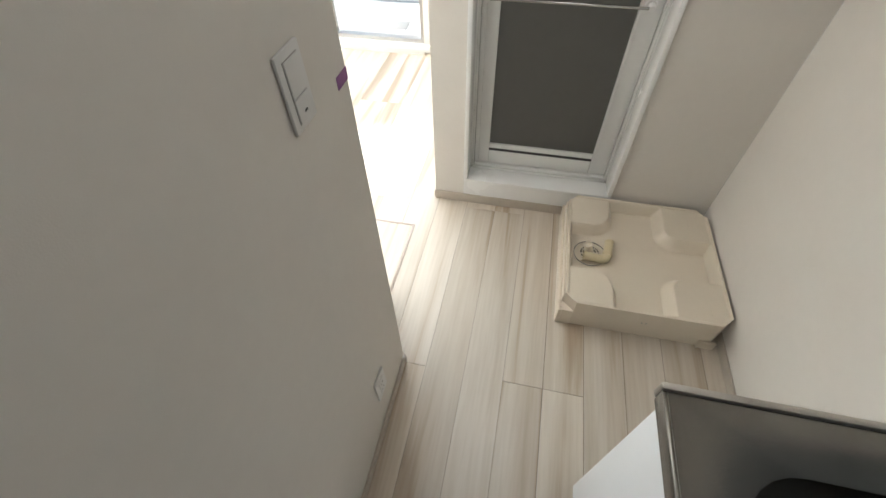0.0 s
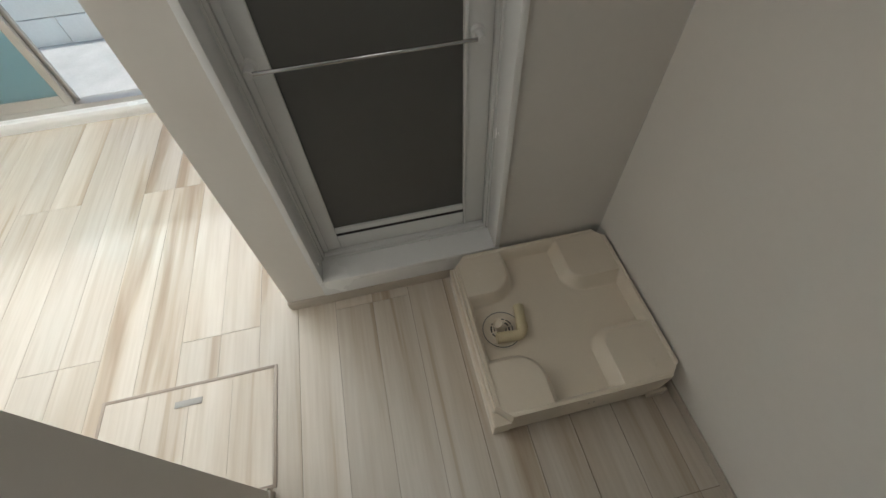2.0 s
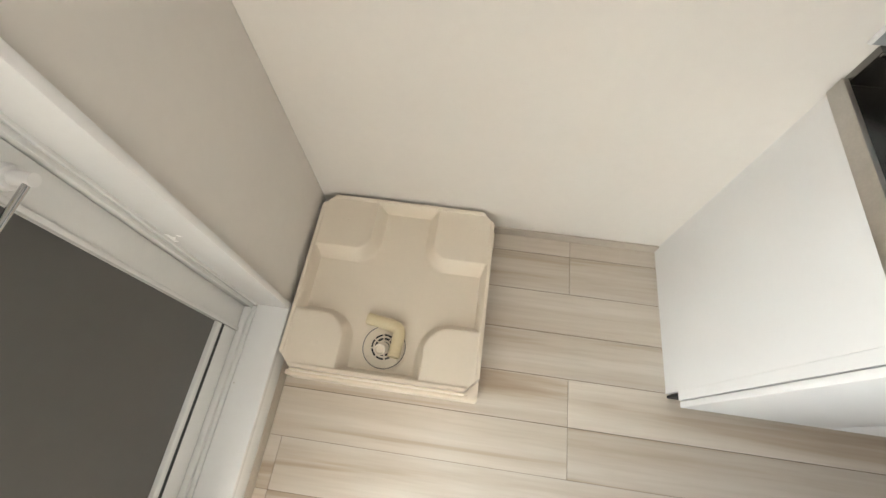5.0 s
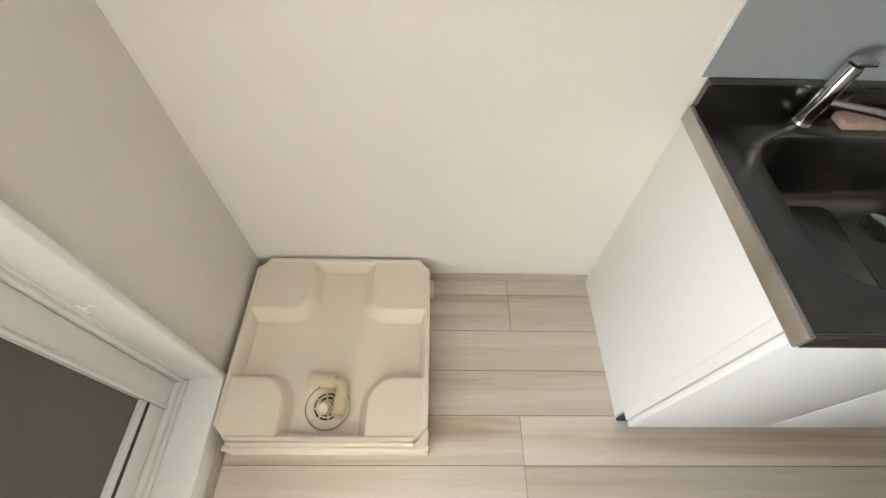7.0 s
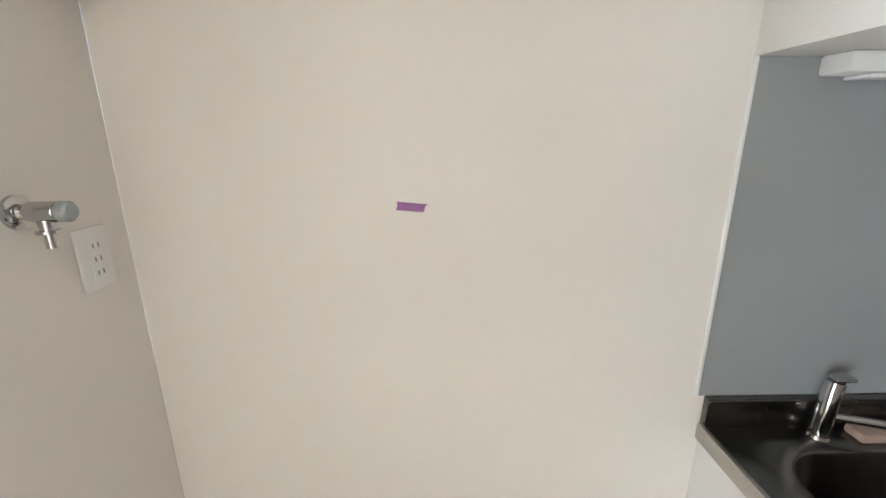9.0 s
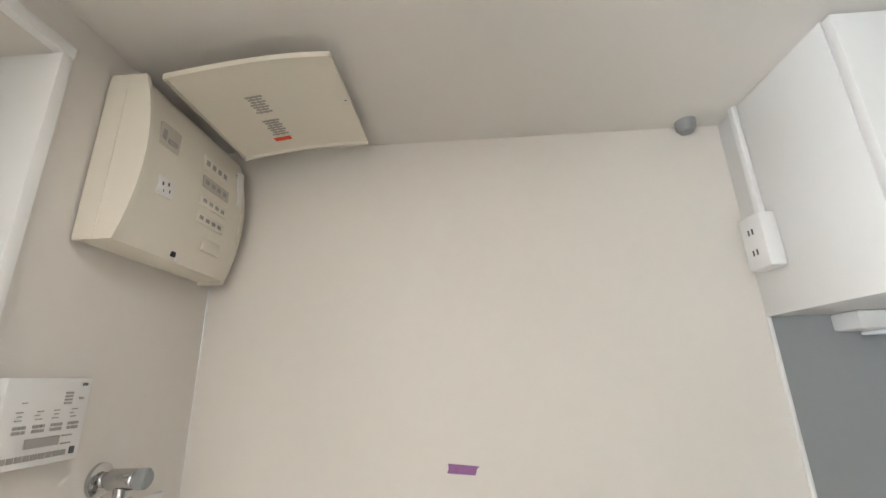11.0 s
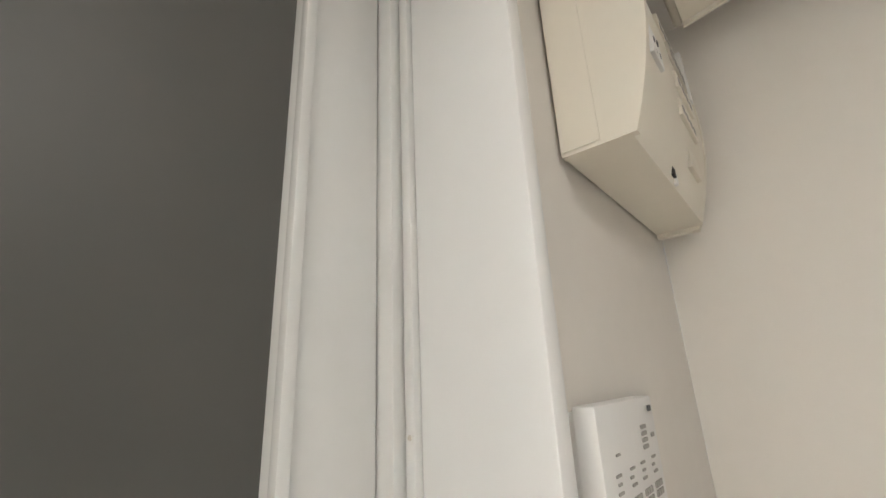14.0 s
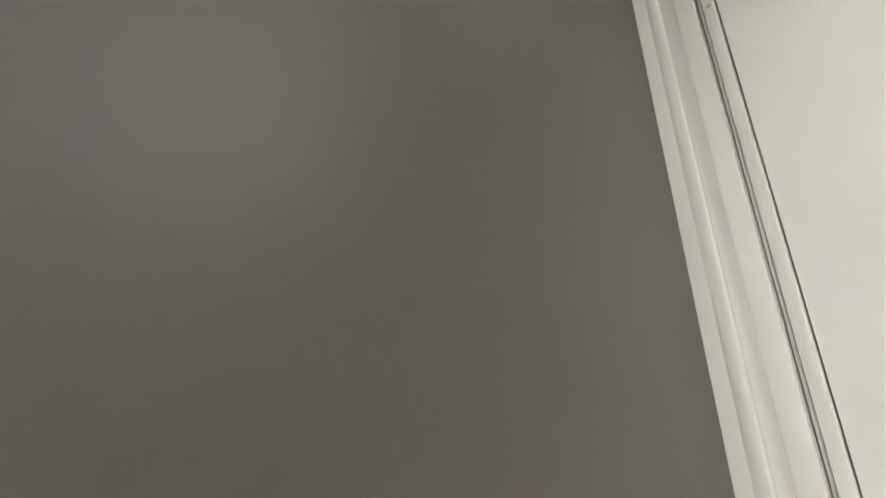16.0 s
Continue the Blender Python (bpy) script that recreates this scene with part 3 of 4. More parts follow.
hang("grating", bmd, PAN, drain, "cream slotted grating")
hang("drain_socket", spin(bmesh.new(), [(0.0, 0.046), (0.012, 0.046), (0.016, 0.056), (0.0185, 0.056), (0.0185, 0.016), (0.021, 0.014), (0.021, 0.004), (0.019, 0.0)], (DX - 0.002, DY - 0.004, DZ + 0.004), (-0.04, -0.30, 1)), PAN, drain, "short cream pipe socket")
for sx in (-1, 1):
    hang("drain_tab", tube(bmesh.new(), (DX + sx * 0.040, DY - 0.034, DZ + 0.0045), (DX + sx * 0.052, DY - 0.040, DZ + 0.0045), 0.0032, seg=8), PAN, drain)
EZ = DZ + 0.026
elbow = thing("drain_elbow", "yellowed plastic hose elbow lying over the pan drain", "hose elbow", (DX + 0.03, DY + 0.03, DZ))


def elbow_mesh():
    """A bent pipe whose two arms meet in a tight round corner."""
    a, c, b = Vector((DX - 0.068, DY + 0.084, EZ - 0.006)), Vector((DX + 0.048, DY + 0.064, EZ)), Vector((DX + 0.040, DY - 0.034, EZ + 0.004))
    pts = [a, c.lerp(a, 0.22)]
    for k in range(1, 7):
        u = k / 7
        pts.append((1 - u) ** 2 * c.lerp(a, 0.22) + 2 * u * (1 - u) * c + u * u * c.lerp(b, 0.3))
    pts += [c.lerp(b, 0.3), b]
    bm = bmesh.new()
    for p, q in zip(pts, pts[1:]):
        tube(bm, p, q, 0.0200, seg=18, caps=False)
    for p in pts[1:-1]:
        bmesh.ops.create_uvsphere(bm, u_segments=18, v_segments=10, radius=0.0199, matrix=Matrix.Translation(p))
    for p, q in ((pts[0], pts[1]), (pts[-1], pts[-2])):
        spin(bm, [(0.0, 0.006), (0.0165, 0.005), (0.0170, 0.0), (0.0208, 0.0), (0.0208, 0.009), (0.0200, 0.011)], p, q - p, 18)
    return bm


hang("pipe", elbow_mesh(), YELLOW, elbow)
hang("collar", tube(bmesh.new(), (DX + 0.006, DY + 0.0715, EZ - 0.002), (DX + 0.020, DY + 0.069, EZ - 0.0015), 0.0222), YELLOW, elbow)

# ---- kitchen unit ----
KX, KF, KZ = 1.305, -0.598, 0.868
CZ = 1.706
CX = 1.275          # west side of splashback and wall cupboard
KE = XE - 0.9
cabinet = thing("kitchen_cabinet", "white melamine sink cabinet with recessed plinth", "cabinet", (KX, 0, 0))
hang("body", box(box(blk(KX + 0.012, KE, -0.545, -0.0005, 0.10, KZ - 0.20), KX + 0.012, KE, -0.51, -0.0005, 0.0, 0.10), KX + 0.012, KE, -0.570, -0.5455, KZ - 0.20, KZ - 0.03), CAB, cabinet)
hang("end_panel", prism(bmesh.new(), [(0, 0), (1, 0), (1, 1), (0, 1)], 0, 1), CAB, cabinet).matrix_basis = Matrix.LocRotScale((KX, -0.542, 0.0), None, (0.0115, 0.5415, KZ - 0.025))
hang("plinth", blk(KX + 0.002, KE, -0.556, -0.5475, 0.0, 0.085), DARK, cabinet, "dark recessed plinth")
for k in range(2):
    xa = KX + 0.001 + k * 0.45
    hang("door", blk(xa, xa + 0.445, -0.592, -0.5735, 0.09, KZ - 0.052, 0.002), CAB, cabinet)
hang("end_panel", blk(KX, KX + 0.0115, -0.5705, -0.5425, 0.087, KZ - 0.025), CAB, cabinet)

worktop = thing("steel_worktop", "brushed stainless steel worktop with pressed sink", "worktop", (KX, -0.3, KZ))
SX0, SX1, SY0, SY1 = KX + 0.090, KX + 0.75, -0.515, -0.098


def rounded(x0, x1, y0, y1, r, n=6):
    pts = []
    for cx, cy, a0 in ((x1 - r, y1 - r, 0), (x0 + r, y1 - r, 90), (x0 + r, y0 + r, 180), (x1 - r, y0 + r, 270)):
        for k in range(n + 1):
            a = radians(a0 + 90 * k / n)
            pts.append((cx + r * math.cos(a), cy + r * math.sin(a)))
    return pts


def worktop_mesh():
    """Top plate with a rounded hole, and the basin pressed into it."""
    bm = bmesh.new()
    hole = rounded(SX0, SX1, SY0, SY1, 0.11)
    outer = [(KX - 0.002, KF), (KE, KF), (KE, -0.021), (KX - 0.002, -0.021)]
    ov = [bm.verts.new((x, y, KZ)) for x, y in outer]
    hv = [bm.verts.new((x, y, KZ)) for x, y in hole]
    es = [bm.edges.new((a, b)) for a, b in zip(ov, ov[1:] + ov[:1])] + [bm.edges.new((a, b)) for a, b in zip(hv, hv[1:] + hv[:1])]
    bmesh.ops.triangle_fill(bm, use_beauty=True, use_dissolve=False, edges=es)
    prev = hv
    for inset, z, r in ((0.006, KZ - 0.004, 0.106), (0.012, KZ - 0.02, 0.10), (0.022, KZ - 0.145, 0.095), (0.032, KZ - 0.172, 0.09), (0.05, KZ - 0.186, 0.075), (0.10, KZ - 0.192, 0.04)):
        ring = [bm.verts.new((x, y, z)) for x, y in rounded(SX0 + inset, SX1 - inset, SY0 + inset, SY1 - inset, r)]
        for k in range(len(ring)):
            j = (k + 1) % len(ring)
            bm.faces.new((prev[k], prev[j], ring[j], ring[k]))
        prev = ring
    bm.faces.new(prev)
    bmesh.ops.recalc_face_normals(bm, faces=bm.faces[:])
    return bm


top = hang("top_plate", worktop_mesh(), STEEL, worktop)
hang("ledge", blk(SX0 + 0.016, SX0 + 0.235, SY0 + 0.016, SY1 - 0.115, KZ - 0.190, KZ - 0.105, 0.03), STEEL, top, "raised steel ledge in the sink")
bottom_ring = spin(bmesh.new(), [(0.0, 0.004), (0.030, 0.004), (0.044, 0.008), (0.046, 0.0)], (SX0 + 0.42, SY1 - 0.13, KZ - 0.1918), (0, 0, 1))
hang("sink_drain", bottom_ring, CHROME, top, "round chrome sink drain")
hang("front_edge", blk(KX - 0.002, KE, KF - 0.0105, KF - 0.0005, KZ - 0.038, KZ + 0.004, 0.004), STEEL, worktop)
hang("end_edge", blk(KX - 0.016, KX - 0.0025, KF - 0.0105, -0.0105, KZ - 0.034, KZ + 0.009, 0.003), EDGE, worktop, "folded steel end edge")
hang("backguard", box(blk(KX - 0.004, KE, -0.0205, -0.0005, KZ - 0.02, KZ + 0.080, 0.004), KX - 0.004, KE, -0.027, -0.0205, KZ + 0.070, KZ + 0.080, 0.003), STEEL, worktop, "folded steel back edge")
splash = solid("splashback", blk(CX + 0.009, XE, -0.005, -0.0005, KZ + 0.081, CZ), SPLASH, "grey-blue enamel kitchen splashback panel", "splashback")
solid("splash_trim", blk(CX, CX + 0.0085, -0.008, -0.0005, KZ + 0.081, CZ, 0.002), SWITCH, "white splashback edge trim", "trim")
FX, FY = 1.555, -0.052
tap = thing("kitchen_tap", "chrome single-lever kitchen mixer tap", "tap", (FX, FY, KZ))
part("column", spin(bmesh.new(), [(0.0, 0.150), (0.0175, 0.148), (0.0195, 0.143), (0.0195, 0.006), (0.024, 0.0)], (0, 0, 0), (0.05, 0.0, 1)), CHROME, tap)
part("spout", sweep(bmesh.new(), [Vector((0.01, 0, 0.055)), Vector((0.10, -0.05, 0.065)), Vector((0.21, -0.11, 0.06)), Vector((0.215, -0.113, 0.045))], 0.010, 16), CHROME, tap)
bmt = bmesh.new()
box(bmt, -0.004, 0.044, -0.016, 0.016, 0.149, 0.161, 0.005)
part("lever", bmt, CHROME, tap)
pad = thing("scouring_sponge", "worn pinkish sponge behind the tap", "sponge", (1.690, -0.060, KZ))
part("block", blk(-0.06, 0.09, -0.025, 0.025, 0.0005, 0.022, 0.006), SPONGE, pad)

# ---- wall cupboard above the sink ----
cup = thing("wall_cupboard", "white wall cupboard hung above the sink", "cupboard", (CX, 0, CZ))
hang("body", blk(CX + 0.002, KE, -0.325, -0.0005, CZ, H - 0.001, 0.002), CAB, cup)
for k in range(2):
    xa = CX + 0.002 + k * 0.45
    hang("door", blk(xa, xa + 0.446, -0.346, -0.327, CZ - 0.004, H - 0.006, 0.002), CAB, cup)
under = thing("sink_lamp", "slim white under-cupboard lamp, off", "lamp", (CX + 0.3, -0.05, CZ))
hang("body", blk(CX + 0.128, CX + 0.75, -0.075, -0.0055, CZ - 0.038, CZ - 0.0005, 0.006), SWITCH, under)
hang("diffuser", blk(CX + 0.175, CX + 0.72, -0.068, -0.012, CZ - 0.047, CZ - 0.0385, 0.004), LAMP_WHITE, under)
outlet_up = thing("surface_outlet", "white surface-mounted outlet box with conduit", "outlet", (CX - 0.01, -0.19, 1.84))
hang("conduit", blk(CX - 0.012, CX + 0.0015, -0.083, -0.065, 1.914, H - 0.001, 0.003), SWITCH, outlet_up, "white cable conduit")
bx = hang("box", blk(CX - 0.034, CX + 0.0015, -0.108, -0.038, 1.797, 1.915, 0.006), SWITCH, outlet_up)
for zz in (1.827, 1.872):
    hang("socket", box(blk(CX - 0.0355, CX - 0.0342, -0.081, -0.077, zz, zz + 0.012), CX - 0.0355, CX - 0.0342, -0.069, -0.065, zz, zz + 0.012), INK, bx, "dark socket slots")
fitting = thing("ceiling_hook", "clear plastic fitting on the ceiling edge", "fitting", (1.185, -0.026, H))
part("cap", spin(bmesh.new(), [(0.0, -0.03), (0.016, -0.03), (0.022, -0.02), (0.024, -0.0005), (0.0, -0.0005)], (0, 0, 0), (0, 0, 1)), SPLASH, fitting)

# ---- things on the bathroom wall ----


def plate(name, x, y0, y1, z0, z1, t=0.008):
    return blk(x, x + t, y0, y1, z0, z1, 0.003)


BY0, BY1, BZ0, BZ1, BD = -0.372, -0.040, 1.822, 2.135, 0.100
breaker = thing("breaker_panel", "ivory breaker box with cover hinged open upwards", "breaker box", (0, (BY0 + BY1) / 2, (BZ0 + BZ1) / 2))


def bow(z, low, high):
    """Depth of the gently bowed front at height z."""
    u = (z - BZ0) / (BZ1 - BZ0)
    return low + (high - low) * (1 - (2 * u - 1) ** 2)


def cheek_mesh(y0, y1, low, high, z0, z1):
    """Upright side wall whose front edge follows the bow."""
    bm = bmesh.new()
    n = 12
    rows = []
    for k in range(n + 1):
        z = z0 + (z1 - z0) * k / n
        x = bow(z, low, high)
        rows.append([bm.verts.new(p) for p in ((0.004, y0, z), (x, y0, z), (x, y1, z), (0.004, y1, z))])
    for p, q in zip(rows, rows[1:]):
        for k in range(4):
            j = (k + 1) % 4
            bm.faces.new((p[k], p[j], q[j], q[k]))
    bm.faces.new(rows[0][::-1])
    bm.faces.new(rows[-1])
    bmesh.ops.recalc_face_normals(bm, faces=bm.faces[:])
    return bm


hang("back_plate", blk(0.0005, 0.0038, BY0 + 0.006, BY1 - 0.006, BZ0 + 0.006, BZ1 - 0.006, 0.001), PLASTIC, breaker)
hang("housing", cheek_mesh(BY0 + 0.009, BY1 - 0.013, 0.064, 0.088, BZ0 + 0.002, BZ1 - 0.012), PLASTIC, breaker)
hang("side_cover", box(cheek_mesh(BY0, BY0 + 0.0085, 0.070, 0.098, BZ0, BZ1), 0.004, 0.040, BY0 - 0.0012, BY0 - 0.0002, BZ0 + 0.004, BZ1 - 0.014), PLASTIC, breaker, "ivory bowed side cover")
hang("side_cover", cheek_mesh(BY1 - 0.0125, BY1, 0.060, 0.090, BZ0 - 0.004, BZ1 - 0.01), PLASTIC, breaker, "ivory bowed side cover")
hang("hinge_bar", tube(bmesh.new(), (0.098, BY0 + 0.012, BZ1 - 0.006), (0.098, BY1 - 0.045, BZ1 - 0.006), 0.006, seg=12), PLASTIC_GREY, breaker, "grey hinge bar")


def front_piece(name, y, z, wy, wz, t, material, parent, label=""):
    """A small plate seated on the bowed front."""
    x = bow(z + wz / 2, 0.064, 0.088)
    return hang(name, blk(x - 0.004, x + t, y, y + wy, z, z + wz, 0.001), material, parent, label)


main = front_piece("main_breaker", -0.335, 2.015, 0.052, 0.046, 0.0025, PLASTIC_GREY, breaker, "grey main breaker block")
front_piece("marking", -0.330, 2.028, 0.010, 0.020, 0.0036, INK_PALE, main)
front_piece("marking", -0.315, 2.026, 0.024, 0.010, 0.0036, INK_PALE, main)
socket = front_piece("outlet_plate", -0.322, 1.925, 0.040, 0.034, 0.0025, SWITCH, breaker, "white test outlet")
for sy, sz in ((-0.313, 1.942), (-0.299, 1.946), (-0.309, 1.930), (-0.294, 1.934)):
    front_piece("socket_slot", sy, sz, 0.004, 0.007, 0.0032, INK, socket)
for row, (zz, hh) in enumerate(((2.035, 0.030), (1.992, 0.026), (1.952, 0.022), (1.915, 0.022))):
    unit = front_piece("breaker", -0.205, zz, 0.092, hh, 0.0028, PLASTIC_GREY if row == 1 else PLASTIC, breaker)
    for q in range(4):
        front_piece("marking", -0.199 + 0.021 * q, zz + hh * 0.3, 0.013, hh * 0.4, 0.0035, INK_PALE, unit)
front_piece("label_plate", -0.165, 1.865, 0.060, 0.030, 0.0022, PLASTIC, breaker)
keeper = front_piece("keeper", BY1 - 0.0345, 2.005, 0.018, 0.085, 0.0060, SWITCH, breaker, "white keeper tab")
front_piece("latch", BY1 - 0.033, 2.068, 0.012, 0.018, 0.0075, DARK, keeper, "black latch slot")
front_piece("latch", -0.236, BZ0 + 0.010, 0.013, 0.011, 0.0012, DARK, breaker, "black latch slot")
front_piece("latch_tab", -0.222, BZ0 + 0.004, 0.008, 0.016, 0.0016, SWITCH, breaker)


def lid_mesh(*span):
    """A bowed strip of the cover, swung up under the ceiling: its two sides and the drop of its edge."""
    bm = bmesh.new()
    n = 12

    def strip(ya, yb, drop):
        rows = []
        for k in range(n + 1):
            s = k / n
            x = 0.104 + s * 0.300
            z = 2.124 + 0.026 * math.sin(s * math.pi * 0.62)
            rows.append([bm.verts.new(p) for p in ((x, ya, z - drop), (x, yb, z - drop), (x, yb, z + 0.004), (x, ya, z + 0.004))])
        for p, q in zip(rows, rows[1:]):
            for k in range(4):
                j = (k + 1) % 4
                bm.faces.new((p[k], p[j], q[j], q[k]))
        bm.faces.new(rows[0][::-1])
        bm.faces.new(rows[-1])

    strip(*span)
    bmesh.ops.recalc_face_normals(bm, faces=bm.faces[:])
    return bm


LY0, LY1 = BY0 - 0.004, -0.084
lid = hang("cover", lid_mesh(LY0 + 0.004, LY1 - 0.004, 0.0), PLASTIC, breaker, "open ivory cover swung up")

for ya, yb in ((LY0, LY0 + 0.0038), (LY1 - 0.0038, LY1)):
    hang("rim", lid_mesh(ya, yb, 0.007), PLASTIC, lid)


def on_lid(name, x0, x1, y0, y1, material, label=""):
    """A thin sticker on the underside of the bowed cover."""
    bm = bmesh.new()
    z = [2.124 + 0.026 * math.sin((x - 0.104) / 0.300 * math.pi * 0.62) for x in (x0, x1)]
    lo = [bm.verts.new((x, y, zz - 0.0008)) for x, y, zz in ((x0, y0, z[0]), (x1, y0, z[1]), (x1, y1, z[1]), (x0, y1, z[0]))]
    hi = [bm.verts.new((v.co.x, v.co.y, v.co.z + 0.0012)) for v in lo]
    bm.faces.new(lo)
    bm.faces.new(hi[::-1])
    for k in range(4):
        bm.faces.new((lo[k], hi[k], hi[(k + 1) % 4], lo[(k + 1) % 4]))
    bmesh.ops.recalc_face_normals(bm, faces=bm.faces[:])
    return hang(name, bm, material, lid, label)


on_lid("sticker", 0.196, 0.234, -0.139, -0.126, RED, "red warning sticker")
for x0, x1, ya, yb, count in ((0.202, 0.236, -0.284, -0.228, 7), (0.200, 0.236, -0.205, -0.146, 7)):
    for q in range(count):
        yq = ya + (yb - ya) * q / count
        on_lid("notice_line", x0 + 0.002 * (q % 3), x1 - 0.004 * (q % 2), yq, yq + 0.0045, INK_PALE, "grey printed notice line")
    for q in (0.25, 0.6):
        on_lid("notice_rule", x0 + (x1 - x0) * q, x0 + (x1 - x0) * q + 0.002, ya, yb, INK_PALE)
on_lid("catch", 0.390, 0.401, -0.256, -0.246, SWITCH, "small white catch")
on_lid("catch", 0.392, 0.397, -0.246, -0.243, INK, "dark catch slot")

remote = thing("bath_remote", "white wall control panel with small buttons", "control panel", (0, -0.36, 1.55))
RY0, RY1, RZ0, RZ1, RX = -0.425, -0.297, 1.496, 1.612, 0.0225
hang("case", box(blk(0.006, 0.022, RY0, RY1, RZ0, RZ1, 0.0015), 0.0005, 0.0058, RY0 + 0.004, RY1 - 0.004, RZ0 + 0.004, RZ1 - 0.004), SWITCH, remote)


def on_remote(name, u, v, wu, wv, material, label="", t=0.0006):
    """A print or button on the panel's face, u and v from its upper outer corner."""
    return hang(name, blk(RX - 0.0006, RX + t, RY0 + u, RY0 + u + wu, RZ1 - v - wv, RZ1 - v), material, remote, label)


for q in range(4):
    u = 0.020 + 0.0265 * q
    for line in range(3):
        on_remote("caption", u + 0.002 * ((q + line) % 2), 0.044 + 0.0052 * line, 0.009 - 0.003 * (line == 1), 0.0016, INK_PALE)
    for line in range(2):
        for cell in range(3):
            on_remote("button", u + 0.0062 * cell, 0.0625 + 0.006 * line, 0.0048, 0.0042, INK_PALE, "grey button mark")
on_remote("display", 0.040, 0.080, 0.050, 0.0125, INK_PALE, "grey display strip", 0.001)
on_remote("dial_mark", 0.094, 0.080, 0.016, 0.002, INK_PALE)
on_remote("dial_mark", 0.094, 0.091, 0.016, 0.002, INK_PALE)
for q in range(9):
    on_remote("label_cell", 0.012 + 0.0105 * q, 0.1005, 0.0088, 0.0075, INK_PALE)
on_remote("label_cell", 0.111, 0.098, 0.008, 0.010, INK, "dark label corner")
on_remote("indicator", 0.112, 0.007, 0.008, 0.0045, INK, "small dark indicator")
for line in range(4):
    on_remote("caption", 0.086, 0.020 + 0.0048 * line, 0.012, 0.0028, INK_PALE)
on_remote("caption", 0.110, 0.028, 0.007, 0.003, INK_PALE)
on_remote("caption", 0.025, 0.032, 0.007, 0.0015, INK_PALE)

wtap = thing("washing_tap", "chrome washing machine wall tap", "tap", (0, -0.222, 1.450))
part("flange", spin(bmesh.new(), [(0.0, 0.010), (0.016, 0.010), (0.026, 0.006), (0.027, 0.0005)], (0, 0, 0), (1, 0, 0)), CHROME, wtap)
part("body", spin(bmesh.new(), [(0.012, 0.008), (0.012, 0.02), (0.0165, 0.022), (0.0165, 0.060), (0.015, 0.064), (0.0, 0.064)], (0, 0, 0), (1, 0.05, 0)), CHROME, wtap)
bmn = bmesh.new()
tube(bmn, (0.042, 0.002, -0.010), (0.042, 0.002, -0.030), 0.0115)
tube(bmn, (0.042, 0.002, -0.029), (0.042, 0.002, -0.034), 0.017)
tube(bmn, (0.042, 0.002, -0.034), (0.042, 0.002, -0.058), 0.0085)
part("nozzle", bmn, CHROME, wtap)
part("grip", spin(bmesh.new(), [(0.014, 0.0), (0.0165, 0.003), (0.0165, 0.016), (0.013, 0.020), (0.0, 0.020)], (0.0642, 0.0035, 0.0), (1, 0.05, 0)), SPLASH, wtap, "frosted grey grip")

wall_outlet = thing("wall_outlet", "white double wall outlet with earth terminal", "outlet", (0, -0.09, 1.30))
hang("cover_plate", blk(0.0005, 0.008, -0.139, -0.064, 1.280, 1.398, 0.003), SWITCH, wall_outlet)
ins = hang("insert", blk(0.0081, 0.0105, -0.118, -0.084, 1.294, 1.384, 0.001), SWITCH, wall_outlet)
for zz in (1.308, 1.334, 1.360):
    hang("slot", box(blk(0.0106, 0.0109, -0.109, -0.1065, zz, zz + 0.009), 0.0106, 0.0109, -0.0965, -0.094, zz, zz + 0.009), INK, ins, "dark socket slots")

tape = thing("purple_tape", "strip of purple masking tape on the white wall", "tape", (0.61, 0, 1.37), "strips of purple tape")
hang("strip", prism(bmesh.new(), [(0.0, 0.0), (0.058, -0.007), (0.063, 0.006), (0.069, 0.009), (0.003, 0.018), (0.004, 0.009)], 0.0, 0.0012), PURPLE, tape).matrix_basis = pose(0.569, -0.0005, 1.409, 90, 0, 0) @ pose(0, 0, 0, 0, 0, 2)

# ---- things on the partition ----
sp = thing("light_switch", "white double rocker light switch on the partition", "light switch", (1.14, YD, 1.28))
hang("cover_plate", blk(1.108, 1.178, YD + 0.0005, YD + 0.007, 1.222, 1.342, 0.003), SWITCH, sp)
hang("surround", blk(1.121, 1.165, YD + 0.0062, YD + 0.0076, 1.234, 1.330, 0.0008), INK_PALE, sp, "fine shadow gap round the rockers")
hang("rocker", blk(1.1222, 1.1638, YD + 0.0071, YD + 0.0100, 1.2745, 1.3288, 0.0015), SWITCH, sp)
hang("rocker", blk(1.1222, 1.1638, YD + 0.0071, YD + 0.0100, 1.2352, 1.2735, 0.0015), SWITCH, sp)
hang("indicator", blk(1.138, 1.147, YD + 0.0101, YD + 0.0106, 1.247, 1.2505), INK, sp, "small dark indicator")
po = thing("partition_outlet", "white wall outlet low on the partition", "outlet", (1.18, YD, 0.28))
hang("cover_plate", blk(1.145, 1.217, YD + 0.0005, YD + 0.009, 0.215, 0.333, 0.003), SWITCH, po)
ins2 = hang("insert", blk(1.165, 1.197, YD + 0.0091, YD + 0.0115, 0.232, 0.316, 0.001), SWITCH, po)
for zz in (0.250, 0.286):
    hang("slot", box(blk(1.174, 1.1765, YD + 0.0116, YD + 0.0119, zz, zz + 0.010), 1.186, 1.1885, YD + 0.0116, YD + 0.0119, zz, zz + 0.010), INK, ins2, "dark socket slots")
tape2 = thing("purple_tape", "strip of purple masking tape near the wall end", "tape", (0.99, YD, 1.2), "strips of purple tape")
hang("strip", blk(XD + 0.001, 1.010, YD + 0.0005, YD + 0.0012, 1.204, 1.228), PURPLE, tape2)

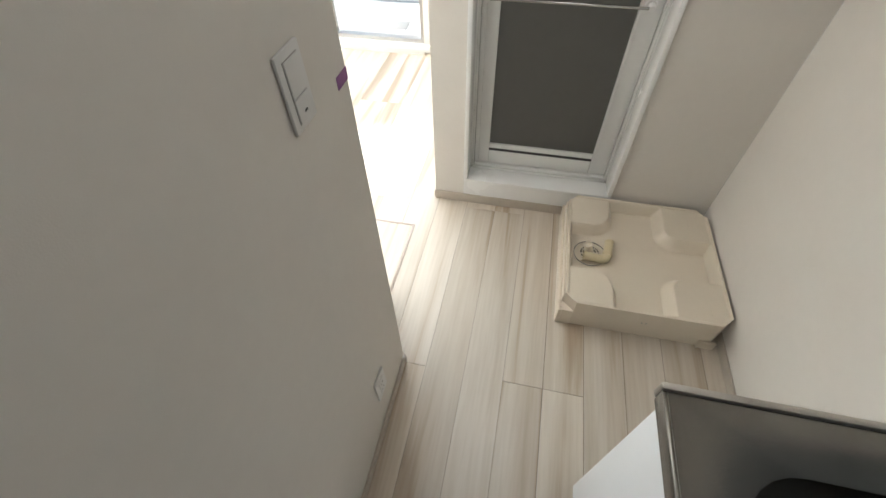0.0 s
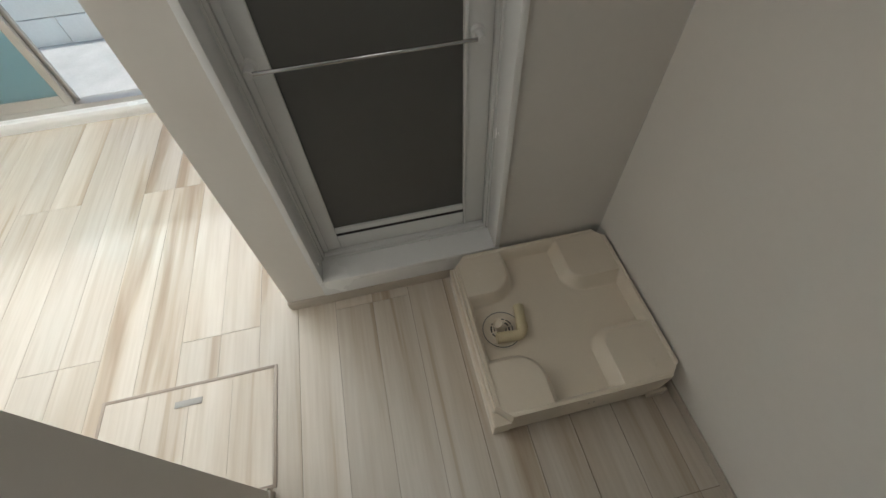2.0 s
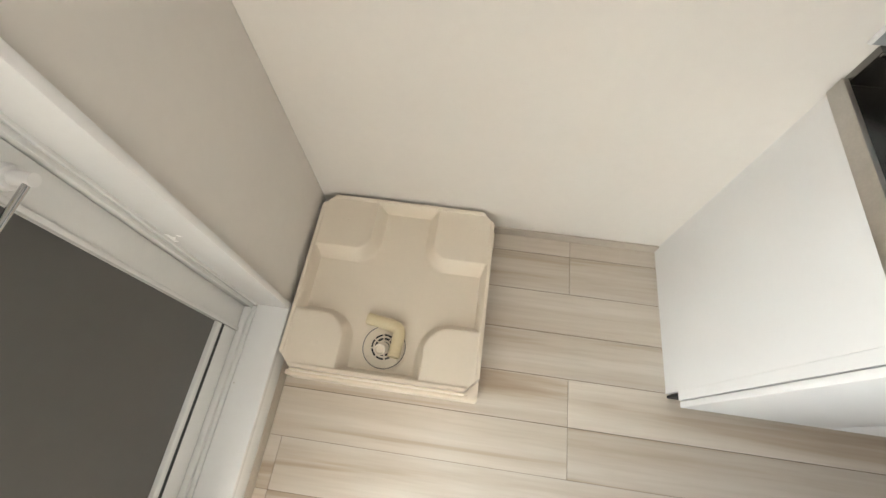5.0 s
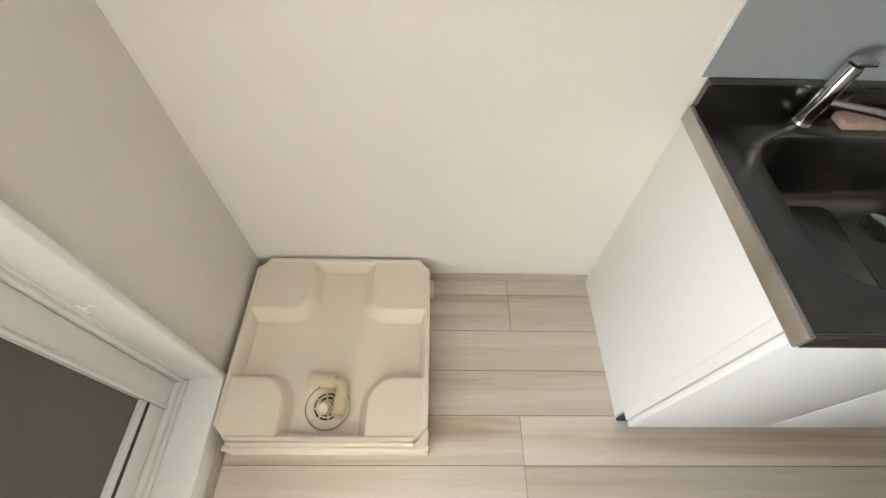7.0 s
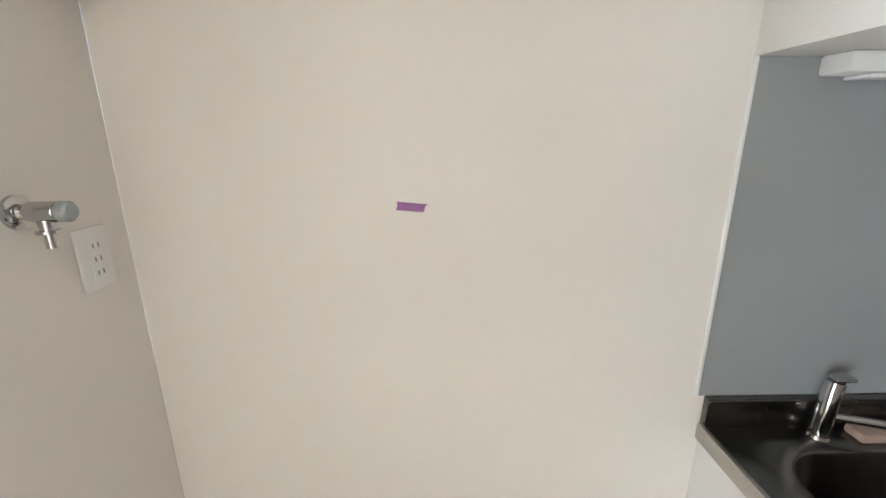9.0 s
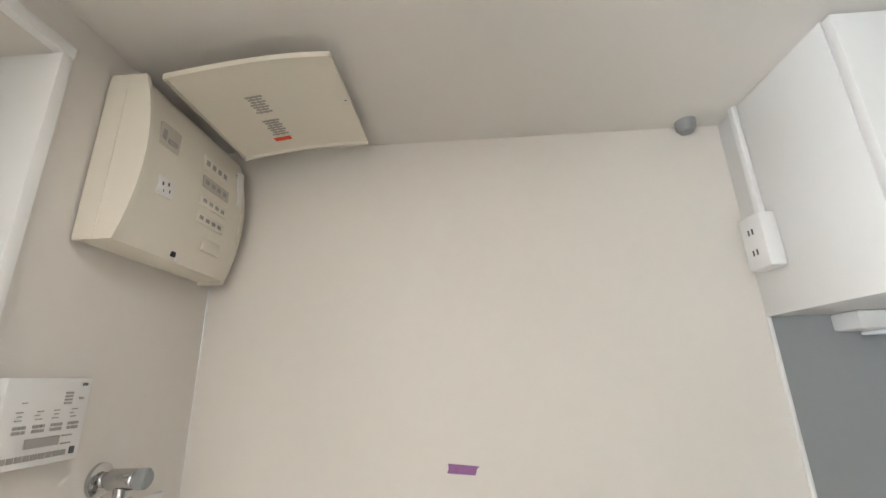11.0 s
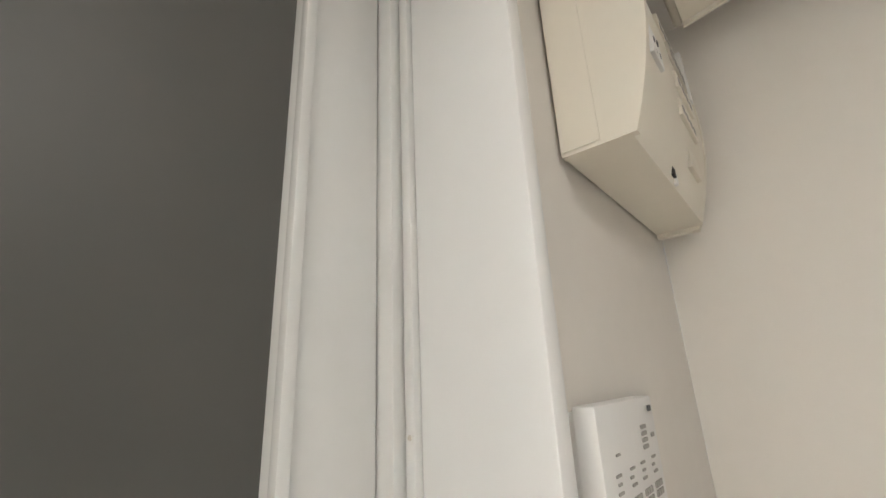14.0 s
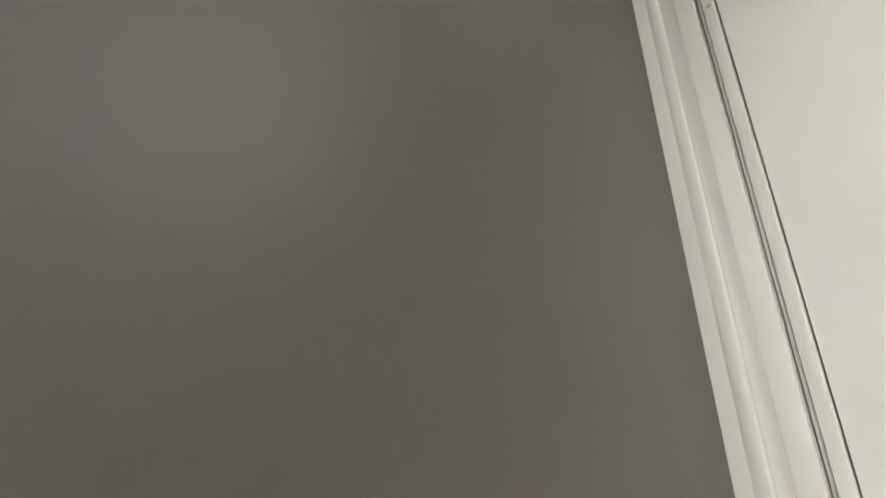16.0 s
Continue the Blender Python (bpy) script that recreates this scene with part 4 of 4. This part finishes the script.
# ---- underfloor hatch ----
fh = thing("floor_hatch", "underfloor storage hatch with slim metal frame", "floor hatch", (0.47, -1.71, 0))
HX0, HX1, HY0, HY1 = 0.230, 0.658, -2.032, -1.395
for a in ((HX0, HX1, HY1 - 0.012, HY1), (HX0, HX1, HY0, HY0 + 0.012), (HX0, HX0 + 0.012, HY0 + 0.012, HY1 - 0.012), (HX1 - 0.012, HX1, HY0 + 0.012, HY1 - 0.012)):
    hang("frame_bar", blk(*a, 0.0062, 0.0085, 0.001), HATCH, fh, "slim metal frame")
for k in range(4):
    ya = HY0 + 0.013 + k * (HY1 - HY0 - 0.026) / 4
    hang("plank", blk(HX0 + 0.013, HX1 - 0.013, ya, ya + (HY1 - HY0 - 0.026) / 4 - 0.0015, 0.0061, 0.0078), PLANK, fh)
hang("grip", blk(0.292, 0.316, -1.765, -1.668, 0.0079, 0.0105, 0.001), INK_PALE, fh, "recessed metal grip")

# ---- window to the yard ----
window = thing("window_1", "sliding aluminium yard window, one sash slid open", "window", (XW - 0.05, (WIN_R + WIN_L) / 2, WIN_B), kind="structure")
hang("window_sill", box(blk(XW - 0.09, XW + 0.03, WIN_L, WIN_R, 0.0, WIN_B, 0.004), XW, XW + 0.034, WIN_L - 0.05, WIN_R + 0.05, 0.03, WIN_B + 0.004, 0.004), WHITE, window)
for a in ((WIN_L, WIN_L + 0.03, WIN_B, WIN_T), (WIN_R - 0.03, WIN_R, WIN_B, WIN_T), (WIN_L + 0.03, WIN_R - 0.03, WIN_T - 0.03, WIN_T), (WIN_L + 0.03, WIN_R - 0.03, WIN_B, WIN_B + 0.03)):
    hang("window_frame", blk(XW - 0.10, XW - 0.02, *a, 0.002), ALU, window)
for off, y0 in ((0.035, WIN_L + 0.03), (0.07, WIN_L + 0.045)):
    y1 = y0 + 0.83
    sash = hang("sash", box(box(box(blk(XW - off - 0.012, XW - off + 0.012, y0, y0 + 0.045, WIN_B + 0.03, WIN_T - 0.03, 0.003), XW - off - 0.012, XW - off + 0.012, y1 - 0.045, y1, WIN_B + 0.03, WIN_T - 0.03, 0.003), XW - off - 0.012, XW - off + 0.012, y0 + 0.045, y1 - 0.045, WIN_B + 0.03, WIN_B + 0.095, 0.003), XW - off - 0.012, XW - off + 0.012, y0 + 0.045, y1 - 0.045, WIN_T - 0.08, WIN_T - 0.03, 0.003), ALU, window)
    pane = hang("pane", blk(XW - off - 0.003, XW - off + 0.003, y0 + 0.045, y1 - 0.045, WIN_B + 0.095, WIN_T - 0.08), FROST, sash, "frosted glass pane")
    pane.visible_shadow = False

# ---- yard ----
solid("ground", blk(-60, XW - 0.1005, -60, 60, -0.25, -0.06), CONCRETE, "grey concrete yard", "ground")
YW = -2.84
yard = thing("yard_wall", "white painted block wall across the yard", "wall", (YW, -2, -0.06), kind="structure")
for row in range(5):
    for k in range(10):
        ya = -6.0 + k * 0.6 + (0.3 if row % 2 else 0)
        hang("block", blk(YW - 0.12, YW, ya, ya + 0.594, -0.06 + row * 0.2, 0.134 + row * 0.2, 0.004), BLOCK, yard)
dc = thing("drain_cover", "small metal drain cover in the concrete", "drain cover", (-2.27, -2.20, -0.06))
part("lid", blk(-0.08, 0.08, -0.08, 0.08, 0.0005, 0.006, 0.002), ALU, dc)

# ---- ceiling lamp behind the walk ----
cl = thing("ceiling_lamp", "lit white round ceiling lamp", "ceiling lamp", (*LAMP_XY, H))
part("rim", spin(bmesh.new(), [(0.150, -0.0005), (0.156, -0.022), (0.140, -0.026), (0.136, -0.0005)], (0, 0, 0), (0, 0, 1)), SWITCH, cl)
GLOW = bpy.data.materials.new("lamp_glow")
GLOW.use_nodes = True
GLOW.node_tree.nodes["Principled BSDF"].inputs["Emission Color"].default_value = (1.0, 0.95, 0.87, 1)
GLOW.node_tree.nodes["Principled BSDF"].inputs["Emission Strength"].default_value = GLOWS
part("bulb", spin(bmesh.new(), [(0.0, -0.030), (0.09, -0.027), (0.135, -0.018), (0.135, -0.004)], (0, 0, 0), (0, 0, 1)), GLOW, cl)

# ---- floor boards ----
floor = solid("floor", blk(XW, XE, YS, 0.0, -0.03, 0.0035), JOINT, "pale wood-look plank floor", "floor")
PW, Y0, GAP = 0.1545, -0.2305, 0.0016
plank_meshes = {}
for row in range(-2, 24):
    yt = Y0 + 2 * PW - PW * (row + 2)
    yb = yt - PW
    ya, yb = min(yt, -0.0), max(yb, YS)
    if ya - yb < 0.01:
        continue
    board = (row + 2) // 2
    x = 0.975 - 1.85 * 3 + (0.925 if board % 2 else 0.0)
    while x < XE:
        xa, xb = max(x, XW), min(x + 1.85, XE)
        if xb - xa > 0.02:
            key = (round(xb - xa, 3), round(ya - yb, 3))
            if key not in plank_meshes:
                l, w = key
                plank_meshes[key] = mesh_of("plank", blk(0, l - GAP, 0, w - GAP, 0.0, 0.0052, 0.0006), PLANK, False)
            ob = new("plank", plank_meshes[key])
            ob.parent = floor
            ob.location = (xa + GAP / 2, yb + GAP / 2, 0.0008)
        x += 1.85

# ---- woven stone mosaic of the bathroom wall ----
mosaic = bpy.data.objects["bath_wall_tiled"]
U = 0.0125
stone_meshes = {}


def stone(nx, nz, dep):
    key = (nx, nz, dep)
    if key not in stone_meshes:
        stone_meshes[key] = mesh_of("stone", blk(0.0005, nx * U - 0.0005, -0.0005 - dep * 0.0012, 0.001, 0.0005, nz * U - 0.0005), TILE, False)
    return stone_meshes[key]


cols = int((-0.151 - BX) / U)
rows_n = int((BC - 0.023 - 0.12) / U)
near, rest = [], bmesh.new()
rng = random.Random(4)
used = set()
for r in range(rows_n - 1, -1, -1):
    for c in range(cols - 1, -1, -1):
        if (c, r) in used:
            continue
        # basket weave: alternate lying and standing double stones, with single ones between
        kind = (c + 2 * r) % 5
        nx, nz = (2, 1) if kind in (0, 1, 3) else (1, 2)
        if (c - nx + 1 < 0) or any((c - i, r - j) in used for i in range(nx) for j in range(nz)) or r - nz + 1 < 0:
            nx, nz = 1, 1
        for i in range(nx):
            for j in range(nz):
                used.add((c - i, r - j))
        x0 = BX + (c - nx + 1) * U
        z0 = 0.12 + (r - nz + 1) * U
        dep = rng.randint(0, 3)
        if len(near) < 300 and x0 > -0.72 and z0 > 1.62:
            ob = new("stone", stone(nx, nz, dep))
            ob.parent = mosaic
            ob.location = (x0, TILE_Y - 0.0006, z0)
            near.append(ob)
        else:
            y1 = TILE_Y - 0.0011 - dep * 0.0012
            q = [rest.verts.new(p) for p in ((x0 + 0.0005, y1, z0 + 0.0005), (x0 + nx * U - 0.0005, y1, z0 + 0.0005), (x0 + nx * U - 0.0005, y1, z0 + nz * U - 0.0005), (x0 + 0.0005, y1, z0 + nz * U - 0.0005))]
            b = [rest.verts.new((v.co.x, TILE_Y + 0.001, v.co.z)) for v in q]
            rest.faces.new(q)
            for k in range(4):
                rest.faces.new((q[k], b[k], b[(k + 1) % 4], q[(k + 1) % 4]))
bmesh.ops.recalc_face_normals(rest, faces=rest.faces[:])
far = new("stones", mesh_of("stones", rest, TILE, False))
far.parent = mosaic
tagged(far, kind="stuff")
